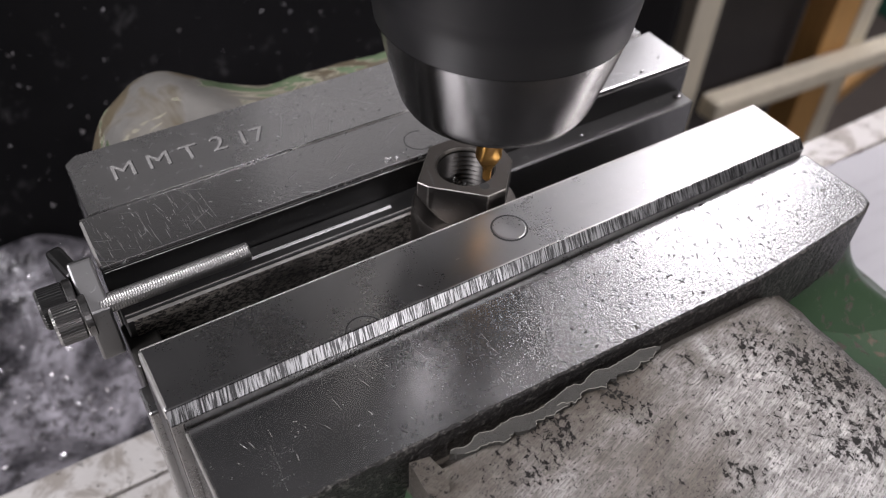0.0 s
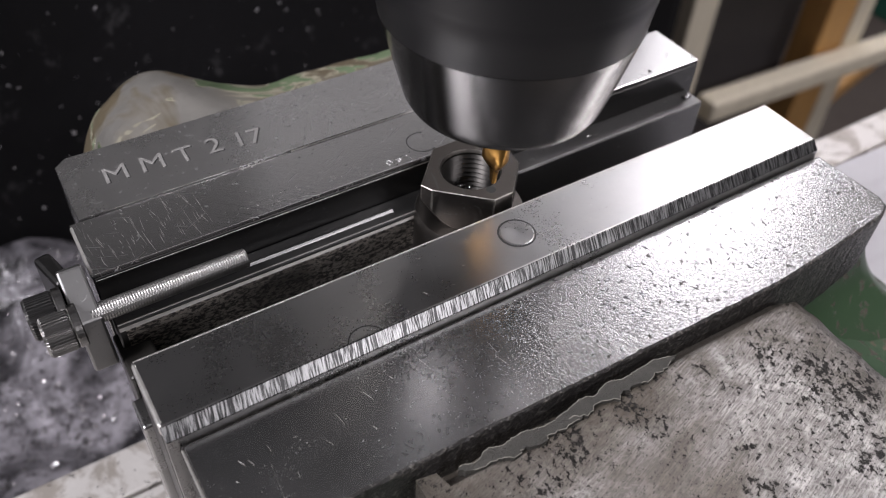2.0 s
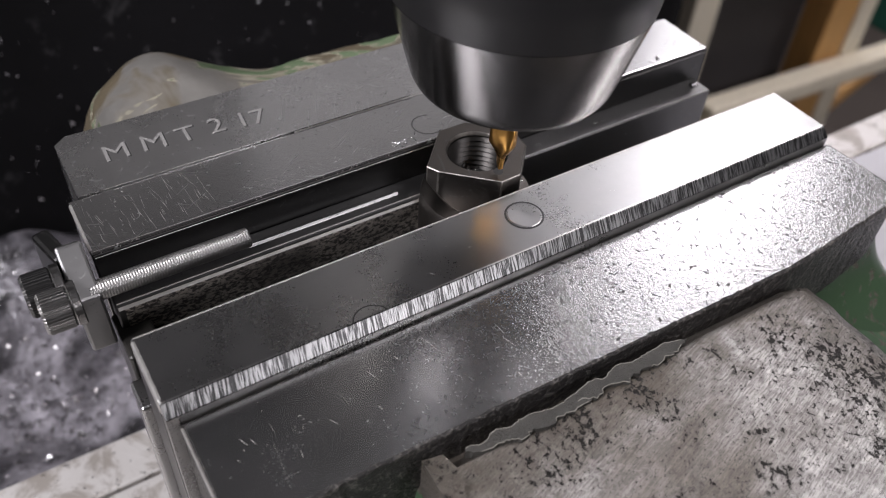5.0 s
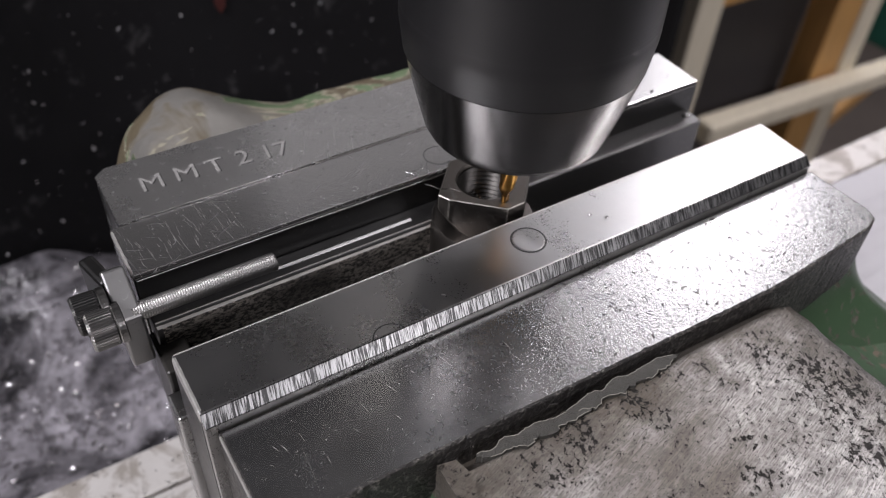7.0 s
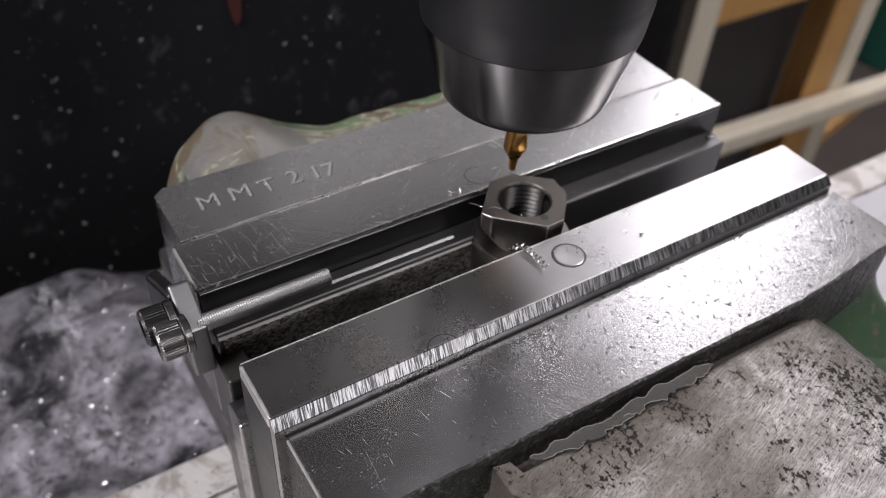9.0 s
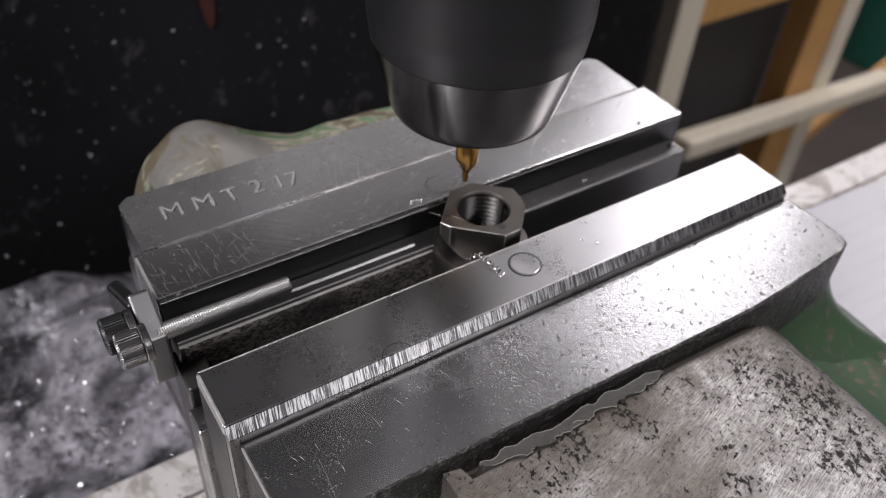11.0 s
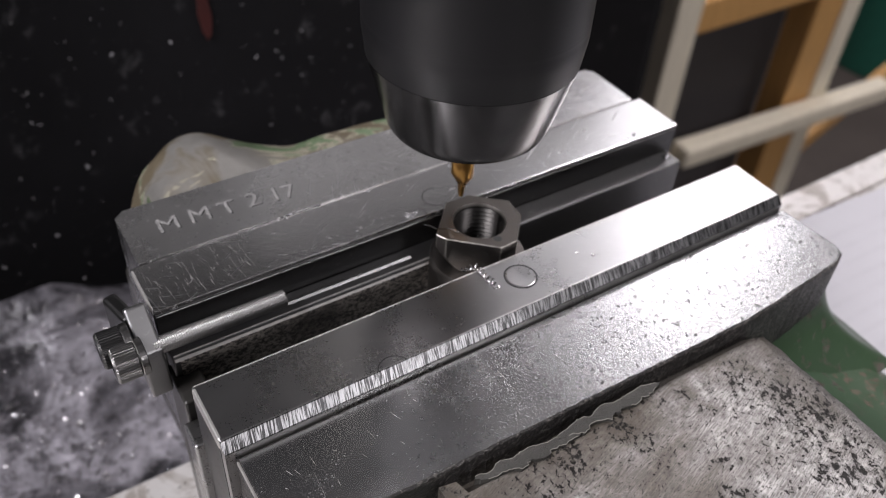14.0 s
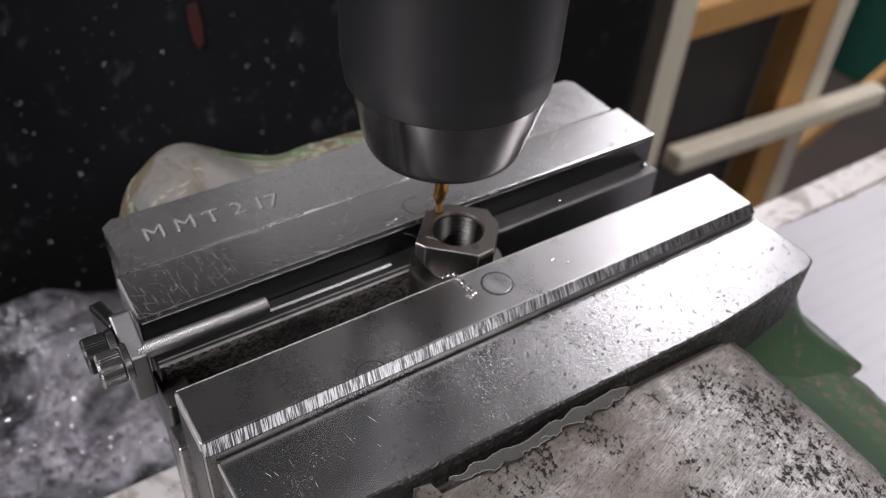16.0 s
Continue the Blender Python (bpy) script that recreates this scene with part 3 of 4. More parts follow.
def build_vise():
    vise = thing("machine_vise", "worn steel milling machine vise with green painted casting, jaws nearly closed", "vise")
    ON_TABLE.append(vise)
    # base and screw housing
    part("vise_base", box(6, 146, -34, 92, 0, 54, 2, 3), OILCAST, vise, "dark oily cast vise base")
    part("bed", box(8, 144, -40, 80, 54.1, 60, 0.6), PARALLEL, vise, "oily steel bed between the jaws")
    # movable jaw
    edge = [(3.5, -37.7), (34, -38.2), (62, -38.8), (90, -39.4), (113, -39.8), (126, -39.0), (138, -38.0), (147.0, -37.2)]
    rim = []
    for (xa, ya), (xb, yb) in zip(edge, edge[1:]):
        steps = max(2, int((xb - xa) / 1.1))
        for k in range(steps):
            x = xa + (xb - xa) * k / steps
            rim.append((x, ya + (yb - ya) * k / steps + 0.24 * noise.noise(Vector((x * 0.85, 0, 0))) + 0.10 * noise.noise(Vector((x * 0.12, 4, 0)))))
    bm = prism([(1.8, -16.45), (1.8, -34.5)] + rim + [(148.0, -37.0), (150.9, -35.6), (152.0, -32.8), (151.2, -16.45)], 60, 96, 0.55, 2, True)
    for f in bm.faces:
        f.material_index = 0 if f.normal.z > 0.95 else 1
    mj = smooth(part("movable_jaw", bm, [BODY, ROUGHCAST], vise, "peened bright steel movable jaw block"), 12)
    scratches(mj, 96.02, (4, 60), (-35.5, -17.5), 26, -80, 10, (2.0, 9.0), 9)
    scratches(mj, 96.02, (4, 90), (-36.0, -17.5), 18, 40, 90, (0.3, 1.2), 10)
    fp = part("jaw_plate", box(0, 150, -14.4, 0, 42, 100, 0.3, 2), JAW, vise, "ground steel jaw plate with a plugged screw hole")
    bm = bmesh.new()
    prof = [(-14.35, 99.92), (-14.55, 99.85), (-16.3, 98.1), (-16.38, 97.9), (-16.38, 70), (-14.35, 70)]
    ends = [[bm.verts.new((x, y, z)) for y, z in prof] for x in (0.0, 150.0)]
    for i in range(len(prof)):
        k = (i + 1) % len(prof)
        bm.faces.new((ends[0][i], ends[0][k], ends[1][k], ends[1][i])).material_index = 0 if i < 3 else 1
    bm.faces.new(ends[0]).material_index = 1
    bm.faces.new(ends[1][::-1]).material_index = 1
    part("milled_edge", bm, [HATCH, JAW], fp, "coarsely milled chamfer")
    part("screw_plug", lathe([(3.45, 99.9), (3.45, 100.05), (3.2, 100.12), (2.0, 100.10), (0.4, 100.06)], 40, 73.6, -6.4), JAW, fp, "round plug flush in the jaw")
    part("plug_groove", ring(73.6, -6.4, 100.0, 3.4, 3.85, 0, 360, 48, 0.05), MARKDARK, fp, "dark groove round the plug")
    part("plug_groove", ring(36.0, -15.6, 100.0, 3.3, 3.55, 20, 160, 30, 0.04), MARKDARK, fp, "faint arc of a cut plug")
    # fixed jaw
    rp = part("jaw_plate", box(0, 149.6, 22.0, 37.58, 60, 100, 0.25, 2), JAW_REAR, vise, "scratched ground steel jaw plate")
    part("plug_groove", ring(72.0, 27.0, 100.0, 3.2, 3.42, 60, 300, 40, 0.03), MARKDARK, rp, "faint ring of a screw plug")
    fj = part("fixed_jaw", prism([(2.0, 37.6), (146.5, 37.6), (146.5, 55), (144.5, 57.2), (4.5, 57.2), (2.0, 55)], 54, 100.4, 0.5, 2, True), PLATEAU, vise, "dull ground steel fixed jaw with stamped letters")
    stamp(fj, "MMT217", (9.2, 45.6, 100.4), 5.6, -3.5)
    part("stamped_mark", ring(132, 47, 100.4, 1.5, 2.0, 30, 330, 24, 0.05), MARK, fj, "stamped curved mark")
    part("stamped_mark", ring(138.5, 47.4, 100.4, 1.5, 2.0, 60, 300, 24, 0.05), MARK, fj, "stamped curved mark")
    part("fixed_jaw_wall", box(3, 146, 57, 62, 40, 92, 1.5), OILCAST, vise)
    # thin dark faces paint the jaw gap's shade onto the oily steel
    part("grip_face", box(0.2, 149.4, 21.75, 22.02, 60.5, 99.5, 0.08, 1), DARK_STEEL, rp, "oily gripping face, darkened with the shade of the jaw gap")
    part("grip_face", box(0.2, 149.8, -0.02, 0.06, 60.5, 99.6, 0.02, 1), DARK_STEEL, fp, "oily gripping face, darkened with the shade of the jaw gap")
    part("paint_smear", box(149.55, 149.75, 23.5, 31, 88, 98.8, 0.08, 1), GREEN, rp, "smear of green paint on the end")
    part("worn_corner", strip(0.4, 149.2, [(21.70, 98.9), (22.42, 100.03), (22.6, 98.9)]), WORN_EDGE, rp, "bright worn corner of the jaw")
    part("worn_corner", box(0.4, 149.6, -0.22, 0.08, 99.62, 100.02, 0.05, 1), WORN_EDGE, fp, "bright worn corner of the jaw")
    part("worn_corner", box(-0.15, 0.85, -14.0, -0.4, 96.9, 100.03, 0.35, 2), WORN_EDGE, fp, "bright worn end of the jaw")
    part("worn_corner", box(-0.15, 0.75, 22.6, 37.0, 98.6, 100.03, 0.4, 2), WORN_EDGE, rp, "bright worn end of the jaw")
    # bright strip put only along the length where the edge catches light
    part("worn_corner", strip(46, 145, [(37.45, 99.8), (37.72, 100.42), (38.2, 99.8)]), WORN_EDGE, fj, "worn front edge of the fixed jaw, bright where light catches it")
    scratches(rp, 100.02, (1.0, 24), (22.8, 37.0), 110, 95, 5, (2.0, 9.0), 3)
    scratches(rp, 100.02, (30, 60), (22.6, 27.0), 70, 60, 90, (0.4, 1.2), 4)
    scratches(rp, 100.02, (4, 148), (22.8, 37.0), 45, 60, 90, (0.3, 1.4), 8)
    scratches(fj, 100.42, (30, 144), (38.5, 56.0), 75, 60, 90, (0.3, 1.8), 5)
    scratches(fp, 100.02, (2, 148), (-14.0, -0.6), 50, 30, 90, (0.3, 1.2), 7)
    # lumpy casting behind the fixed jaw
    bm = bmesh.new()
    nx, ny = 110, 30
    g = [[None] * (ny + 1) for _ in range(nx + 1)]
    for i in range(nx + 1):
        for j in range(ny + 1):
            x, v = 7 + 137 * i / nx, j / ny
            lump = math.exp(-((x - 29) / 15.0) ** 2)
            depth = 21.5 + 14 * lump + 2 * noise.noise(Vector((x * 0.05, 0, 0)))
            y = 57.4 + depth * v
            top = 93.0 + 7.5 * lump
            z = top - (4 + 5 * lump) * v ** 4 - 900 * max(0, v - 0.82) ** 2 + 0.8 * noise.noise(Vector((x * 0.08, y * 0.08, 2))) + 0.15 * noise.noise(Vector((x * 0.4, y * 0.4, 8)))
            if x < 17:
                z -= (17 - x) ** 2 * 0.16
            g[i][j] = bm.verts.new((x, y, z))
    for i in range(nx):
        for j in range(ny):
            bm.faces.new((g[i][j], g[i + 1][j], g[i + 1][j + 1], g[i][j + 1]))
    smooth(part("rear_casting", bm, GREEN_WORN, vise, "lumpy worn casting with pale green paint"), 60)
    # slide casting in front of the movable jaw
    bm = bmesh.new()
    prof = [(6, 40), (8, 54), (23, 58), (29.5, 68), (31.8, 88), (34, 93.0), (60, 93.8), (90, 93.8), (113.0, 93.2), (116.5, 91.6), (119.5, 86), (124, 78), (133, 70.5), (148, 65), (160, 63), (166, 60), (168, 55), (168, 40)]
    cols = []
    for k in range(61):
        y = -35.5 - 110 * k / 60
        row = []
        for x, z in prof:
            zz = z - 0.00055 * (y + 38) ** 2 if y < -38 else z
            if 80 < z:
                zz -= 5.0 * max(0.0, min(1.0, (y + 41.8) / 1.6)) + 1.0 * noise.noise(Vector((x * 0.2, y * 0.2, 5))) * (y > -46)
            wide = 1 + 0.0 * k
            row.append(bm.verts.new((x * wide, y, zz)))
        cols.append(row)
    for a, b in zip(cols, cols[1:]):
        for i in range(len(prof) - 1):
            f = bm.faces.new((a[i], a[i + 1], b[i + 1], b[i]))
            f.material_index = 0 if 4 <= i <= 9 else (2 if i >= 13 else 1)
    bmesh.ops.subdivide_edges(bm, edges=bm.edges[:], cuts=1, use_grid_fill=True)
    wobble(bm, 0.35, 0.22, 3.0)
    smooth(part("slide_casting", bm, [FILED, GREEN, RUST], vise, "filed bright casting with chipped green flanks"), 55)
    bm = bmesh.new()
    nu, ns = 26, 18
    g = [[None] * (ns + 1) for _ in range(nu + 1)]
    for i in range(nu + 1):
        for j in range(ns + 1):
            u, q = i / nu, j / ns
            x = 114 + (37.2 + 19 * q ** 2) * min(1, u / 0.72)
            y = -35.6 - 17.5 * q ** 1.8 + 3.0 * max(0, u / 0.72 - 0.75) ** 2
            if u > 0.72:
                y += (u - 0.72) / 0.28 * 26
                x += 1.2 * math.sin((u - 0.72) / 0.28 * 1.5)
            z = 92 - 31 * q ** 0.75
            g[i][j] = bm.verts.new((x, y, z))
    for i in range(nu):
        for j in range(ns):
            bm.faces.new((g[i][j], g[i + 1][j], g[i + 1][j + 1], g[i][j + 1]))
    smooth(part("jaw_web", bm, GREEN_SMOOTH, vise, "smooth green painted web under the jaw"), 60)
    # thick flaking paint along the seam
    rnd = random.Random(12)
    def flake(x0, x1, y0, y1, mat, lab, lift=0.0, n=44):
        up, lo = [], []
        for i in range(n + 1):
            u = i / n
            x = x0 + (x1 - x0) * u
            mid, half = y0 + (y1 - y0) * u + 0.5 * noise.noise(Vector((x * 0.35, 2, 1))), (1.35 + 0.9 * noise.noise(Vector((x * 0.28, 6, 1)))) * math.sin(math.pi * min(1, max(0, u))) ** 0.4
            up.append((x + rnd.uniform(-0.3, 0.3), mid + half * rnd.uniform(0.85, 1.12)))
            lo.append((x + rnd.uniform(-0.3, 0.3), mid - half * rnd.uniform(0.7, 1.2)))
        bm = prism(lo + up[::-1], 92.4, 94.25 + lift, 0)
        fl = part("paint_flake", bm, mat, vise, lab)
        for side in (up[1:-1], lo[4:n // 2], lo[n * 2 // 3:-2]):
            part("broken_edge", tube([Vector((x, y, 94.2 + lift)) for x, y in side], 0.085, 5), PAINT_RIM, fl, "pale broken edge of the paint")
    flake(57, 84, -42.2, -42.0, PAINT_LAYER, "thick grey paint flake with a broken edge", 0.2)
    flake(38, 62, -41.8, -43.2, PAINT_LAYER, "thick grey paint flake with a broken edge", 0.1)
    bm = prism([(31.4, -39.5), (35.0, -40.1), (35.8, -44), (34.0, -47.5), (34.6, -53), (32.0, -52), (31.2, -45)], 85, 94.2, 0.5, 2, True)
    part("bare_corner", wobble(bm, 0.7, 0.5), FILED, vise, "bright bare metal corner")
    # rails seen at the end
    # dark sheet paints the shade below the plate's bright worn end
    part("end_face", box(-0.1, 0.1, -14.1, -0.3, 42.5, 96.8, 0.03, 1), DARK_STEEL, fp, "end of the jaw plate, painted dark for the shade there")
    part("worn_corner", box(1.65, 2.1, -33, -17.2, 95.2, 96.05, 0.15, 1), WORN_EDGE, vise, "bright worn edge of the jaw block")
    part("end_rail", box(-1.8, 3.0, 0.4, 7.4, 5, 81, 0.5), JAW, vise, "bright worn end of the slide rail")
    part("end_plate", box(-0.5, 5.8, 8, 20, 5, 86, 0.6), OILCAST, vise, "dark oily end plate")


def stamp(owner, text, at, size, turn):
    """Characters punched one by one, each a little askew."""
    rnd = random.Random(21)
    x = 0.0
    for c in text:
        cu = bpy.data.curves.new("stamped_character", "FONT")
        cu.body, cu.size, cu.extrude, cu.offset = c, size * 1.28, 0.03, -0.004 * size
        tmp = new("stamped_character", cu)
        bpy.context.view_layer.update()
        me = bpy.data.meshes.new_from_object(tmp.evaluated_get(bpy.context.evaluated_depsgraph_get()))
        bpy.data.objects.remove(tmp)
        me.materials.clear()
        me.materials.append(MARK)
        ob = new("stamped_character", me)
        ob.parent = owner
        m = Matrix.Translation(Vector(at) * MM) @ Euler((0, 0, radians(turn))).to_matrix().to_4x4() @ Matrix.Translation((x * MM, rnd.uniform(-0.35, 0.35) * MM, 0.03 * MM))
        ob.matrix_basis = m @ Euler((0, 0, radians(rnd.uniform(-5, 5)))).to_matrix().to_4x4() @ Matrix.Scale(MM, 4)
        # dark offset copy paints the shade in each character's groove
        dk = new("stamp_shade", me.copy())
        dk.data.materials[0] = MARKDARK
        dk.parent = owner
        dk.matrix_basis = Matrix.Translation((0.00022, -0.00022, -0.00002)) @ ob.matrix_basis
        x += {"M": 7.4, "T": 6.6, "1": 3.4}.get(c, 5.4)


NUT_PLAN = [(63.0, 12.4), (64.2, 10.0), (73.6, 1.4), (78.2, 1.6), (84.6, 8.6), (85.2, 14.6), (77.6, 21.2), (71.2, 21.2)]
NUT_C = (74.6, 11.8)


def build_nut():
    nut = thing("drilled_nut", "dark threaded steel nut with cut corners, clamped in the vise", "nut")
    ON_TABLE.append(nut)
    cx, cy = NUT_C
    n = 64
    bm = bmesh.new()

    def on_plan(a, shrink=0.0):
        d = Vector((math.cos(a), math.sin(a)))
        best = 1e9
        for p, q in zip(NUT_PLAN, NUT_PLAN[1:] + NUT_PLAN[:1]):
            p, q = Vector(p) - Vector(NUT_C), Vector(q) - Vector(NUT_C)
            e = q - p
            den = d.x * e.y - d.y * e.x
            if abs(den) > 1e-9:
                s = (p.x * e.y - p.y * e.x) / den
                u = (p.x * d.y - p.y * d.x) / den
                if s > 0 and -1e-6 <= u <= 1 + 1e-6:
                    best = min(best, s)
        return d * (best - shrink)

    angles = sorted([2 * math.pi * i / n for i in range(n)] + [math.atan2(y - cy, x - cx) % (2 * math.pi) for x, y in NUT_PLAN])
    corners = [math.atan2(y - cy, x - cx) % (2 * math.pi) for x, y in NUT_PLAN]
    angles = sorted([a for a in angles if min(abs(a - c) for c in corners) > 0.03 or a in corners] + [c + d for c in corners for d in (-0.02, 0.02)])
    rows = []
    # cone under the flats leaves a curved lower edge, higher at the corners
    for shrink, base, z in ((1.6, True, -2.6), (0.12, True, 0.0), (0.0, True, 0.3), (0.0, False, 102.32), (0.16, False, 102.5)):
        row = []
        for a in angles:
            d = on_plan(a, shrink)
            row.append(bm.verts.new((cx + d.x, cy + d.y, z + (92.4 + 1.9 * (on_plan(a).length - 8.3) if base else 0))))
        rows.append(row)
    rows.append([bm.verts.new((cx + 6.45 * math.cos(a), cy + 6.45 * math.sin(a), 102.5)) for a in angles])
    rows.append([bm.verts.new((cx + 6.1 * math.cos(a), cy + 6.1 * math.sin(a), 101.8)) for a in angles])
    # thread inside the bore
    for k in range(22):
        r = 6.1 if k % 2 == 0 else 5.5
        rows.append([bm.verts.new((cx + r * math.cos(a), cy + r * math.sin(a), 101.6 - 0.62 * k - 1.24 * a / (2 * math.pi))) for a in angles])
    m = len(angles)
    for k, (a, b) in enumerate(zip(rows, rows[1:])):
        for i in range(m):
            f = bm.faces.new((a[i], a[(i + 1) % m], b[(i + 1) % m], b[i]))
            rub = min(abs(0.5 * (angles[i] + angles[(i + 1) % m]) - c) for c in corners) < 0.02
            f.material_index = (3 if rub and k == 2 else 1) if k in (0, 2) else 3 if k in (1, 3, 5) else (0 if k < 6 else 2)
    smooth(part("nut_body", bm, [NUTSTEEL, NUTSIDE, BORE, NUT_EDGE], nut), 30)
    fl = lathe([(11.9, 76), (12.1, 77), (12.1, 91.2), (11.4, 92.9), (6.4, 93.0)], 56, cx, 11.0, False)
    for v in fl.verts:
        v.co.y = min(21.9, max(0.1, v.co.y))
    smooth(part("flange", fl, NUTSIDE, nut, "dark round collar gripped by the jaws"), 40)
    # dark disc paints the shade of the drilled hole; nothing is cut
    for x, y, r in ((74.6, 4.4, 0.95),):
        part("drilled_hole", lathe([(r, 102.46), (r * 1.05, 102.53), (0.2, 102.55)], 18, x, y), MARKDARK, nut, "small dark disc painting the shade inside a centre-drilled hole")


def build_stop():
    st = thing("work_stop", "steel work stop bracket with a threaded stud", "work stop")
    ON_TABLE.append(st)
    # rounded bar standing at the end of the jaws
    bm = strip(-5.4, -0.9, [(12.6, 86.0), (14.6, 97.0), (22.4, 103.6), (25.5, 101.0), (24.0, 86.5)])
    bmesh.ops.recalc_face_normals(bm, faces=bm.faces)
    bmesh.ops.bevel(bm, geom=bm.edges[:], offset=0.5, segments=2, affect="EDGES", profile=0.5)
    part("bracket", bm, BRACKET, st, "filed steel bracket with flats")
    part("bracket_arm", moved(box(-1.6, 1.6, 0, 9.0, -9, 0, 0.8), Matrix.Translation((-4.4, 21.5, 101.8)) @ Euler((0, 0, radians(14))).to_matrix().to_4x4()), DARK_STEEL, st, "dark rear arm of the bracket")
    prof = []
    for k in range(120):
        prof.append((1.85 if k % 2 else 1.92, -2.5 + k * 0.245))
    prof.append((1.4, -2.5 + 120 * 0.245))
    m = Matrix.Translation((0, 16.6, 96.4)) @ Euler((0, radians(90), 0)).to_matrix().to_4x4()
    part("stud", moved(lathe(prof, 24), m), THREAD, st, "bright threaded stud")

    def screw(x, y, z, mat=SCREW):
        n = 160
        bm = bmesh.new()
        rings = []
        for r, h, kn in ((3.4, 0, 0), (3.65, 0.3, 1), (3.65, 4.2, 1), (3.3, 4.7, 0), (2.2, 4.7, 0)):
            rings.append([bm.verts.new(((r + kn * (0.06 if i % 4 < 2 else -0.05)) * math.cos(2 * math.pi * i / n), (r + kn * (0.06 if i % 4 < 2 else -0.05)) * math.sin(2 * math.pi * i / n), h)) for i in range(n)])
        hexa = []
        for h in (4.7, 2.2):
            hexa.append([bm.verts.new((1.95 / math.cos(((2 * math.pi * i / n + 0.5236) % 1.0472) - 0.5236) * math.cos(2 * math.pi * i / n) * 0.93, 1.95 / math.cos(((2 * math.pi * i / n + 0.5236) % 1.0472) - 0.5236) * math.sin(2 * math.pi * i / n) * 0.93, h)) for i in range(n)])
        rings += hexa
        for a, b in zip(rings, rings[1:]):
            for i in range(n):
                bm.faces.new((a[i], a[(i + 1) % n], b[(i + 1) % n], b[i]))
        bm.faces.new(rings[0][::-1])
        bm.faces.new(rings[-1])
        moved(bm, Matrix.Translation((x, y, z)) @ Euler((0, radians(-90), 0)).to_matrix().to_4x4() @ Matrix.Scale(1.06, 4))
        s = part("cap_screw", bm, mat, st, "knurled socket head cap screw")
        part("washer", moved(lathe([(3.8, -1.6), (4.0, -1.4), (4.0, -0.2), (3.8, 0)], 32), Matrix.Translation((x, y, z)) @ Euler((0, radians(-90), 0)).to_matrix().to_4x4()), SCREW, s)

    screw(-6.0, 15.2, 96.8)
    screw(-7.3, 19.3, 97.8, DARK_STEEL)


def build_parallels():
    p = part("parallel_bar", box(0.6, 147.5, 15.6, 21.7, 60, 92.0, 0.35), PARALLEL)
    ON_TABLE.append(tagged(p, "oily ground steel parallel bar standing along the jaw", "parallel bar", "bars between the jaws"))
    part("top_strip", wobble(strip(0.9, 64, [(15.3, 90.8), (16.0, 92.15), (16.6, 91.8)]), 0.08, 0.3), WORN_EDGE, p, "bright rubbed top edge")
    # ridge added so its slope gives the bright line along the top
    part("top_strip", wobble(strip(27.0, 60, [(18.0, 91.9), (18.45, 92.5), (19.6, 91.9)]), 0.12, 0.4), RIDGE, p, "small ridge added to catch a bright line of light")
    part("top_strip", strip(90, 147.2, [(15.55, 91.6), (15.85, 92.05), (16.2, 91.8)]), BRACKET, p, "dull rubbed top edge")
    part("stained_face", box(2, 66, 15.45, 15.62, 76, 90.5, 0.05, 1), STAINED, p, "brown speckled stain on the side")
    p = part("parallel_bar", box(0.6, 147.5, 0.1, 4.0, 60, 74, 0.35), PARALLEL)
    ON_TABLE.append(tagged(p, "low ground steel parallel bar in the jaw gap", "parallel bar", "bars between the jaws"))


FLYING = []  # chips thrown out while the first hole is drilled: thing, seconds from and to


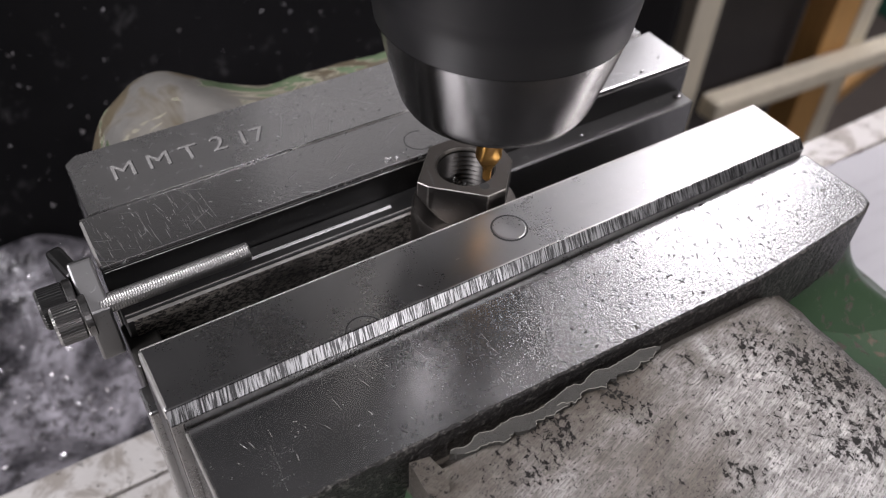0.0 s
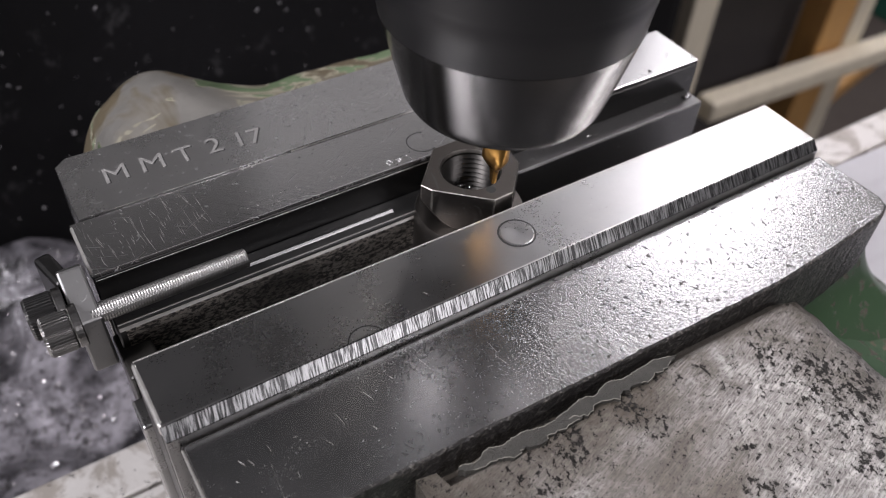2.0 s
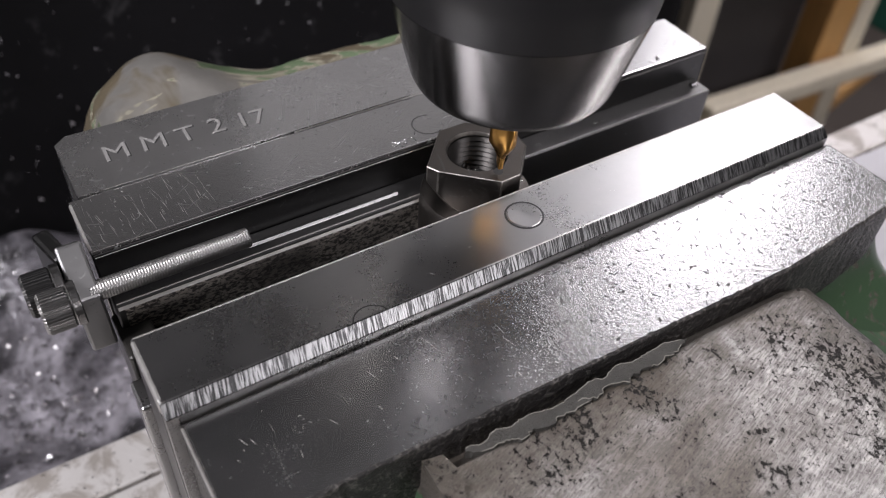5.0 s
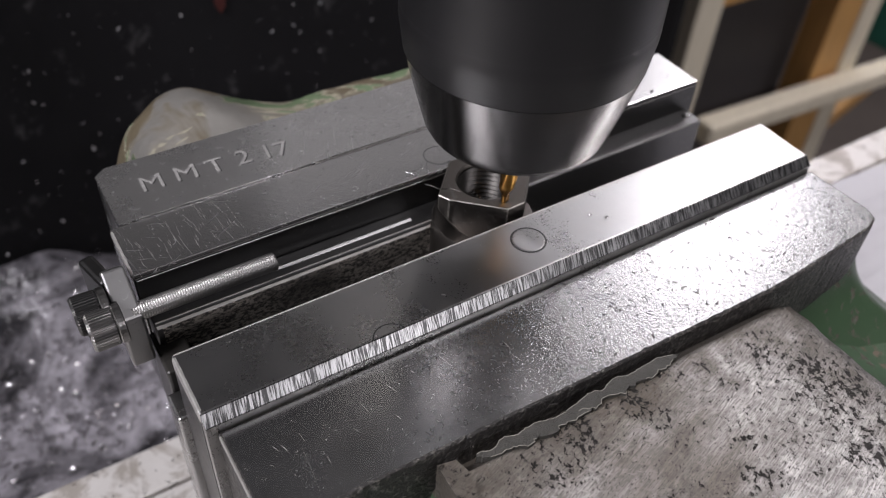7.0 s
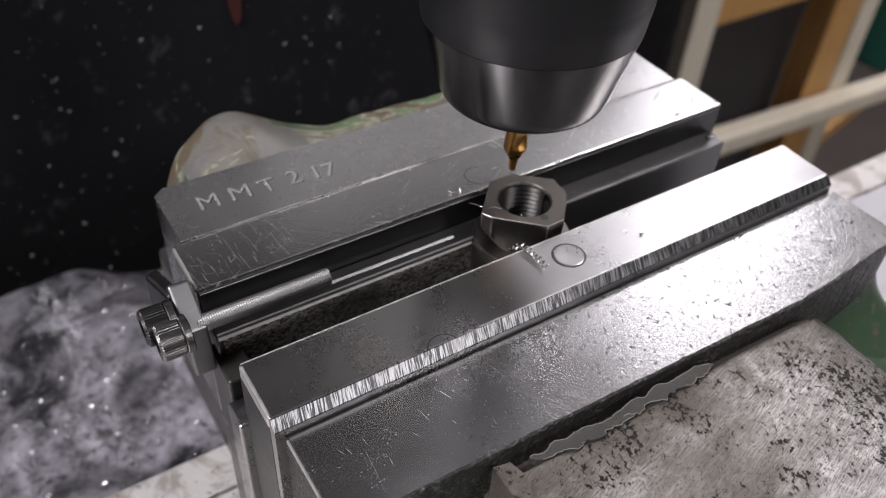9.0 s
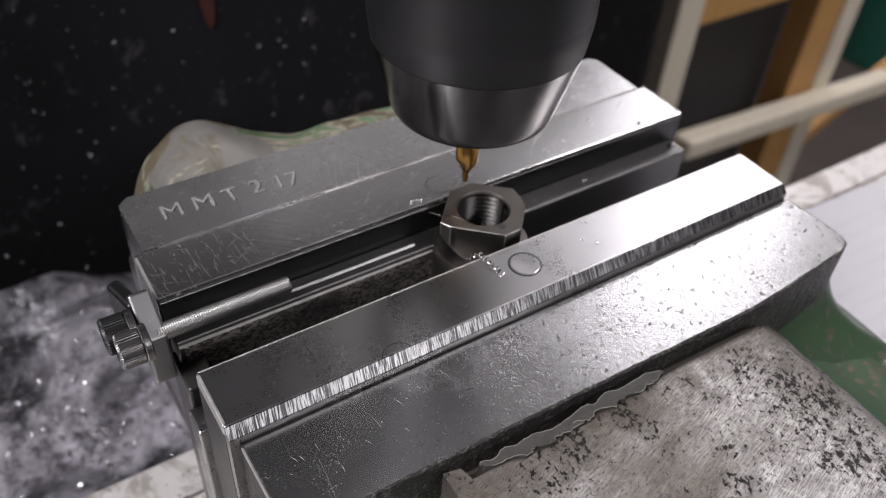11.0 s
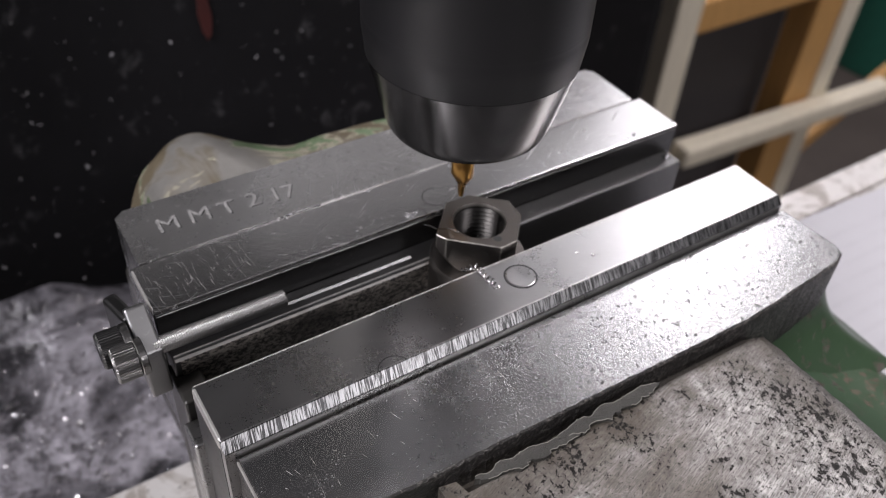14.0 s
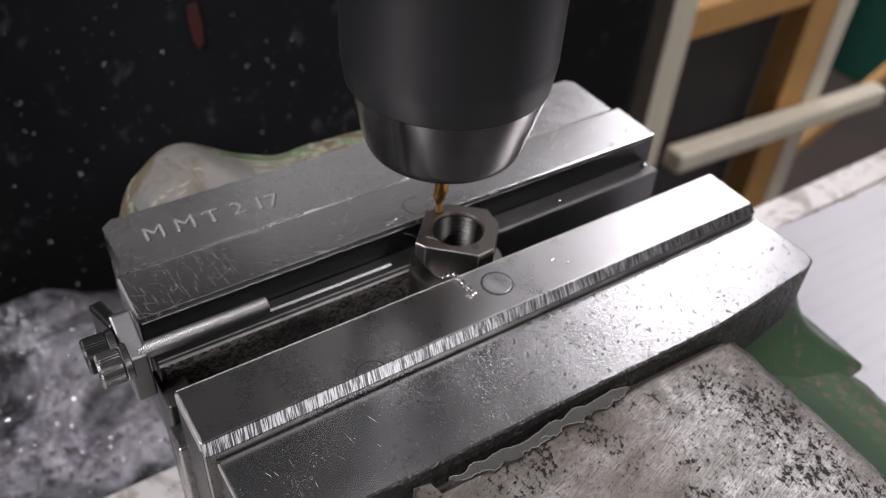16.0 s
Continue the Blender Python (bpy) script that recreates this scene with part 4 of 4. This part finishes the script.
def build_swarf_curls():
    def helix(p0, p1, r, turns, wire, label, when=None):
        p0, p1 = Vector(p0), Vector(p1)
        d = p1 - p0
        q = d.to_track_quat("Z", "Y").to_matrix()
        pts = []
        for i in range(int(turns * 12) + 1):
            u = i / (turns * 12)
            a = 2 * math.pi * turns * u
            pts.append(p0 + d * u + q @ Vector((r * math.cos(a), r * math.sin(a), 0)) * (0.7 + 0.5 * noise.noise(Vector((u * 5, 1, 1)))))
        ob = tagged(part("swarf_curl", tube(pts, wire, 5), CHIP), label, "metal chip", "loose drilling chips")
        if when:
            mid = (p0 + p1) / 2
            FLYING.append((ob, when, Vector((NUT_C[0], NUT_C[1], 96.0)) - mid))
        else:
            ON_TABLE.append(ob)
    helix((66.0, 0.6, 100.9), (66.5, -7.2, 100.8), 0.85, 7, 0.25, "twisted steel chip lying on the front jaw", (7, 7.5))
    helix((63.5, 2.5, 99.2), (66.0, 0.6, 100.7), 0.6, 3, 0.24, "short twisted steel chip beside the nut", (7, 7.5))
    helix((61.5, 15.5, 103.6), (67.6, 10.2, 103.2), 0.35, 1.5, 0.13, "thin bright steel thread lying across the nut", (4, 6.5))
    helix((62.0, 24.5, 100.3), (65.0, 23.5, 100.4), 0.4, 2, 0.1, "small curled steel chip on the rear jaw")
    helix((64.2, 22.5, 100.5), (68.5, 24.5, 100.5), 1.6, 1, 0.08, "fine steel hair on the rear jaw")
    helix((84.0, 22.6, 104.0), (82.4, 21.6, 100.8), 0.5, 2, 0.12, "fresh curled steel chip behind the nut", (14.5, 15))
    for x, y, z, s in ((145.2, 19.0, 91.9, 1.3), (108.5, 18.6, 91.7, 0.6), (113.0, 18.2, 91.7, 0.7), (104, 18.5, 91.6, 0.4), (92.5, -9.0, 100.3, 0.5), (89.8, -6.6, 100.3, 0.45), (135, 24, 100.3, 0.5)):
        bm = box(x - s, x + s, y - 0.5 * s, y + 0.5 * s, z - 0.5 * s, z + 0.4 * s, 0.2 * s, 1)
        wobble(bm, 0.4 * s, 0.9 / s, x)
        ob = tagged(part("chip", bm, CHIP), "small bright steel chip lying on the vise", "metal chip", "loose drilling chips")
        if z > 100 and x < 100:
            FLYING.append((ob, (4, 6.5), Vector((NUT_C[0], NUT_C[1], 96.0)) - Vector((x, y, z))))
        else:
            ON_TABLE.append(ob)


def build_paper():
    bm = bmesh.new()
    n = 24
    g = [[bm.verts.new((205 + 220 * i / n, -165 + 200 * j / n, 6 + 3.0 * math.sin(i * 0.25 + 0.5) + 1.2 * noise.noise(Vector((i * 0.2, j * 0.2, 0))))) for j in range(n + 1)] for i in range(n + 1)]
    for i in range(n):
        for j in range(n):
            bm.faces.new((g[i][j], g[i + 1][j], g[i + 1][j + 1], g[i][j + 1]))
    for f in bmesh.ops.extrude_face_region(bm, geom=bm.faces[:])["geom"]:
        if isinstance(f, bmesh.types.BMVert):
            f.co.z -= 0.4
    p = smooth(part("paper_sheet", bm, PAPER), 60)
    rnd = random.Random(31)
    for k in range(26):
        y0 = -155 + 7.0 * k
        x0 = 226 + rnd.uniform(0, 6)
        bar = bmesh.new()
        pts = []
        for q in range(17):
            x = x0 + (120 + 30 * (k % 3)) * q / 16
            i = (x - 205) * n / 220
            pts.append([bar.verts.new((x, y0 + d, 6.35 + 3.0 * math.sin(i * 0.25 + 0.5) + 1.2 * noise.noise(Vector((i * 0.2, (y0 + d + 165) * n / 200 * 0.2, 0))))) for d in (0.0, 2.0)])
        for a, b in zip(pts, pts[1:]):
            bar.faces.new((a[0], b[0], b[1], a[1]))
        part("print_line", bar, INK, p, "faint grey line of print")
    ON_TABLE.append(tagged(p, "white sheet of paper lying on the milling table", "paper"))


# ---- the spindle ----
AXIS = (0.0746, 0.0041)


def build_chuck():
    ch = thing("collet_chuck", "black and bright steel collet chuck spinning in the milling spindle", "collet chuck")
    nose = part("clamping_nut", lathe([(3.2, 0.6), (13.0, 0.0), (15.4, 0.1), (16.7, 0.5), (17.6, 1.2), (18.2, 2.3), (18.6, 3.6), (22.5, 18.2), (22.1, 18.4)], 128), CHUCK_STEEL, ch, "turned bright conical clamping nut")
    smooth(nose, 30)
    rows = [(22.0, 18.0), (22.5, 18.3), (23.05, 22.6), (23.2, 23.6), (23.28, 24.6), (23.3, 26.0)]
    for k in range(56):
        rows.append((23.3 if k % 2 else 23.18, 27.0 + 0.5 * k))
    rows += [(22.8, 56.0), (18, 56.2)]
    bk = part("chuck_body", lathe(rows, 128), CHUCK_BLACK, ch, "blackened chuck body with fine turned rings")
    smooth(bk, 35)
    part("spindle_nose", lathe([(19, 56.0), (25, 56.3), (25.4, 56.8), (25.4, 90), (25, 90.5)], 96), CHUCK_STEEL, ch, "bright steel spindle nose")
    return ch


def build_cutter():
    cu = thing("centre_drill", "gold coated steel centre drill held in the chuck", "centre drill")
    n = 48
    bm = bmesh.new()
    rings = []
    prof = [(2.65, -3.0, 0.0)] + [(2.65, -z, min(1.0, max(0.0, (z - 7) / 4))) for z in np.linspace(4, 14.6, 16)] + [(2.4, -15.2, 1), (1.7, -16.5, 1), (1.05, -17.6, 1), (0.95, -18.4, 1), (0.92, -19.4, 1), (0.9, -20.5, 1), (0.1, -21.4, 0.4)]
    for r, z, fl in prof:
        row = []
        for i in range(n):
            a = 2 * math.pi * i / n
            c = math.cos(a - z * 0.12)
            cut = 1 - 0.42 * fl * max(0.0, (abs(c) - 0.55) / 0.45) ** 0.8
            row.append(bm.verts.new((r * cut * math.cos(a), r * cut * math.sin(a), z)))
        rings.append(row)
    for a, b in zip(rings, rings[1:]):
        for i in range(n):
            bm.faces.new((a[i], a[(i + 1) % n], b[(i + 1) % n], b[i]))
    bm.faces.new(rings[0])
    bm.faces.new(rings[-1][::-1])
    smooth(part("fluted_drill", bm, GOLD, cu), 40)
    part("shank", lathe([(2.7, -3.2), (2.7, 8)], 32), GOLD, cu)
    return cu


# ---- build ----
build_room()
build_column()
build_timber_frame()
build_far_things()
build_table()
build_vise()
build_nut()
build_stop()
build_parallels()
build_swarf_curls()
build_paper()
CHUCK = build_chuck()
CUTTER = build_cutter()

# height of the chuck's lower face at given seconds
DOWN = [(0, 0.1255), (2, 0.1256), (3, 0.1257), (4, 0.1262), (6.5, 0.1221), (7, 0.1222), (7.5, 0.1272), (8, 0.1274), (8.5, 0.1275), (9, 0.1281), (9.5, 0.1262), (10, 0.1264), (12.5, 0.1262), (14, 0.1258), (15, 0.1240), (16, 0.1233)]


def motions():
    times = [row[0] for row in PATH]
    for ob in ON_TABLE:
        walk(ob, [(t, pose(*travel(t), 0)) for t in times])
    for ob, (t0, t1), away in FLYING:
        d = away * MM
        walk(ob, [(t, pose(*travel(t), 0) @ (pose(*d) if t <= t0 else pose(0, 0, 0))) for t in times])
    ts, zs = [d[0] for d in DOWN], [d[1] for d in DOWN]
    rows = [(k / FPS, pose(*AXIS, float(np.interp(k / FPS, ts, zs)), 0, 0, -70 * k)) for k in range(16 * FPS + 1)]
    walk(CHUCK, rows)
    walk(CUTTER, rows)


motions()
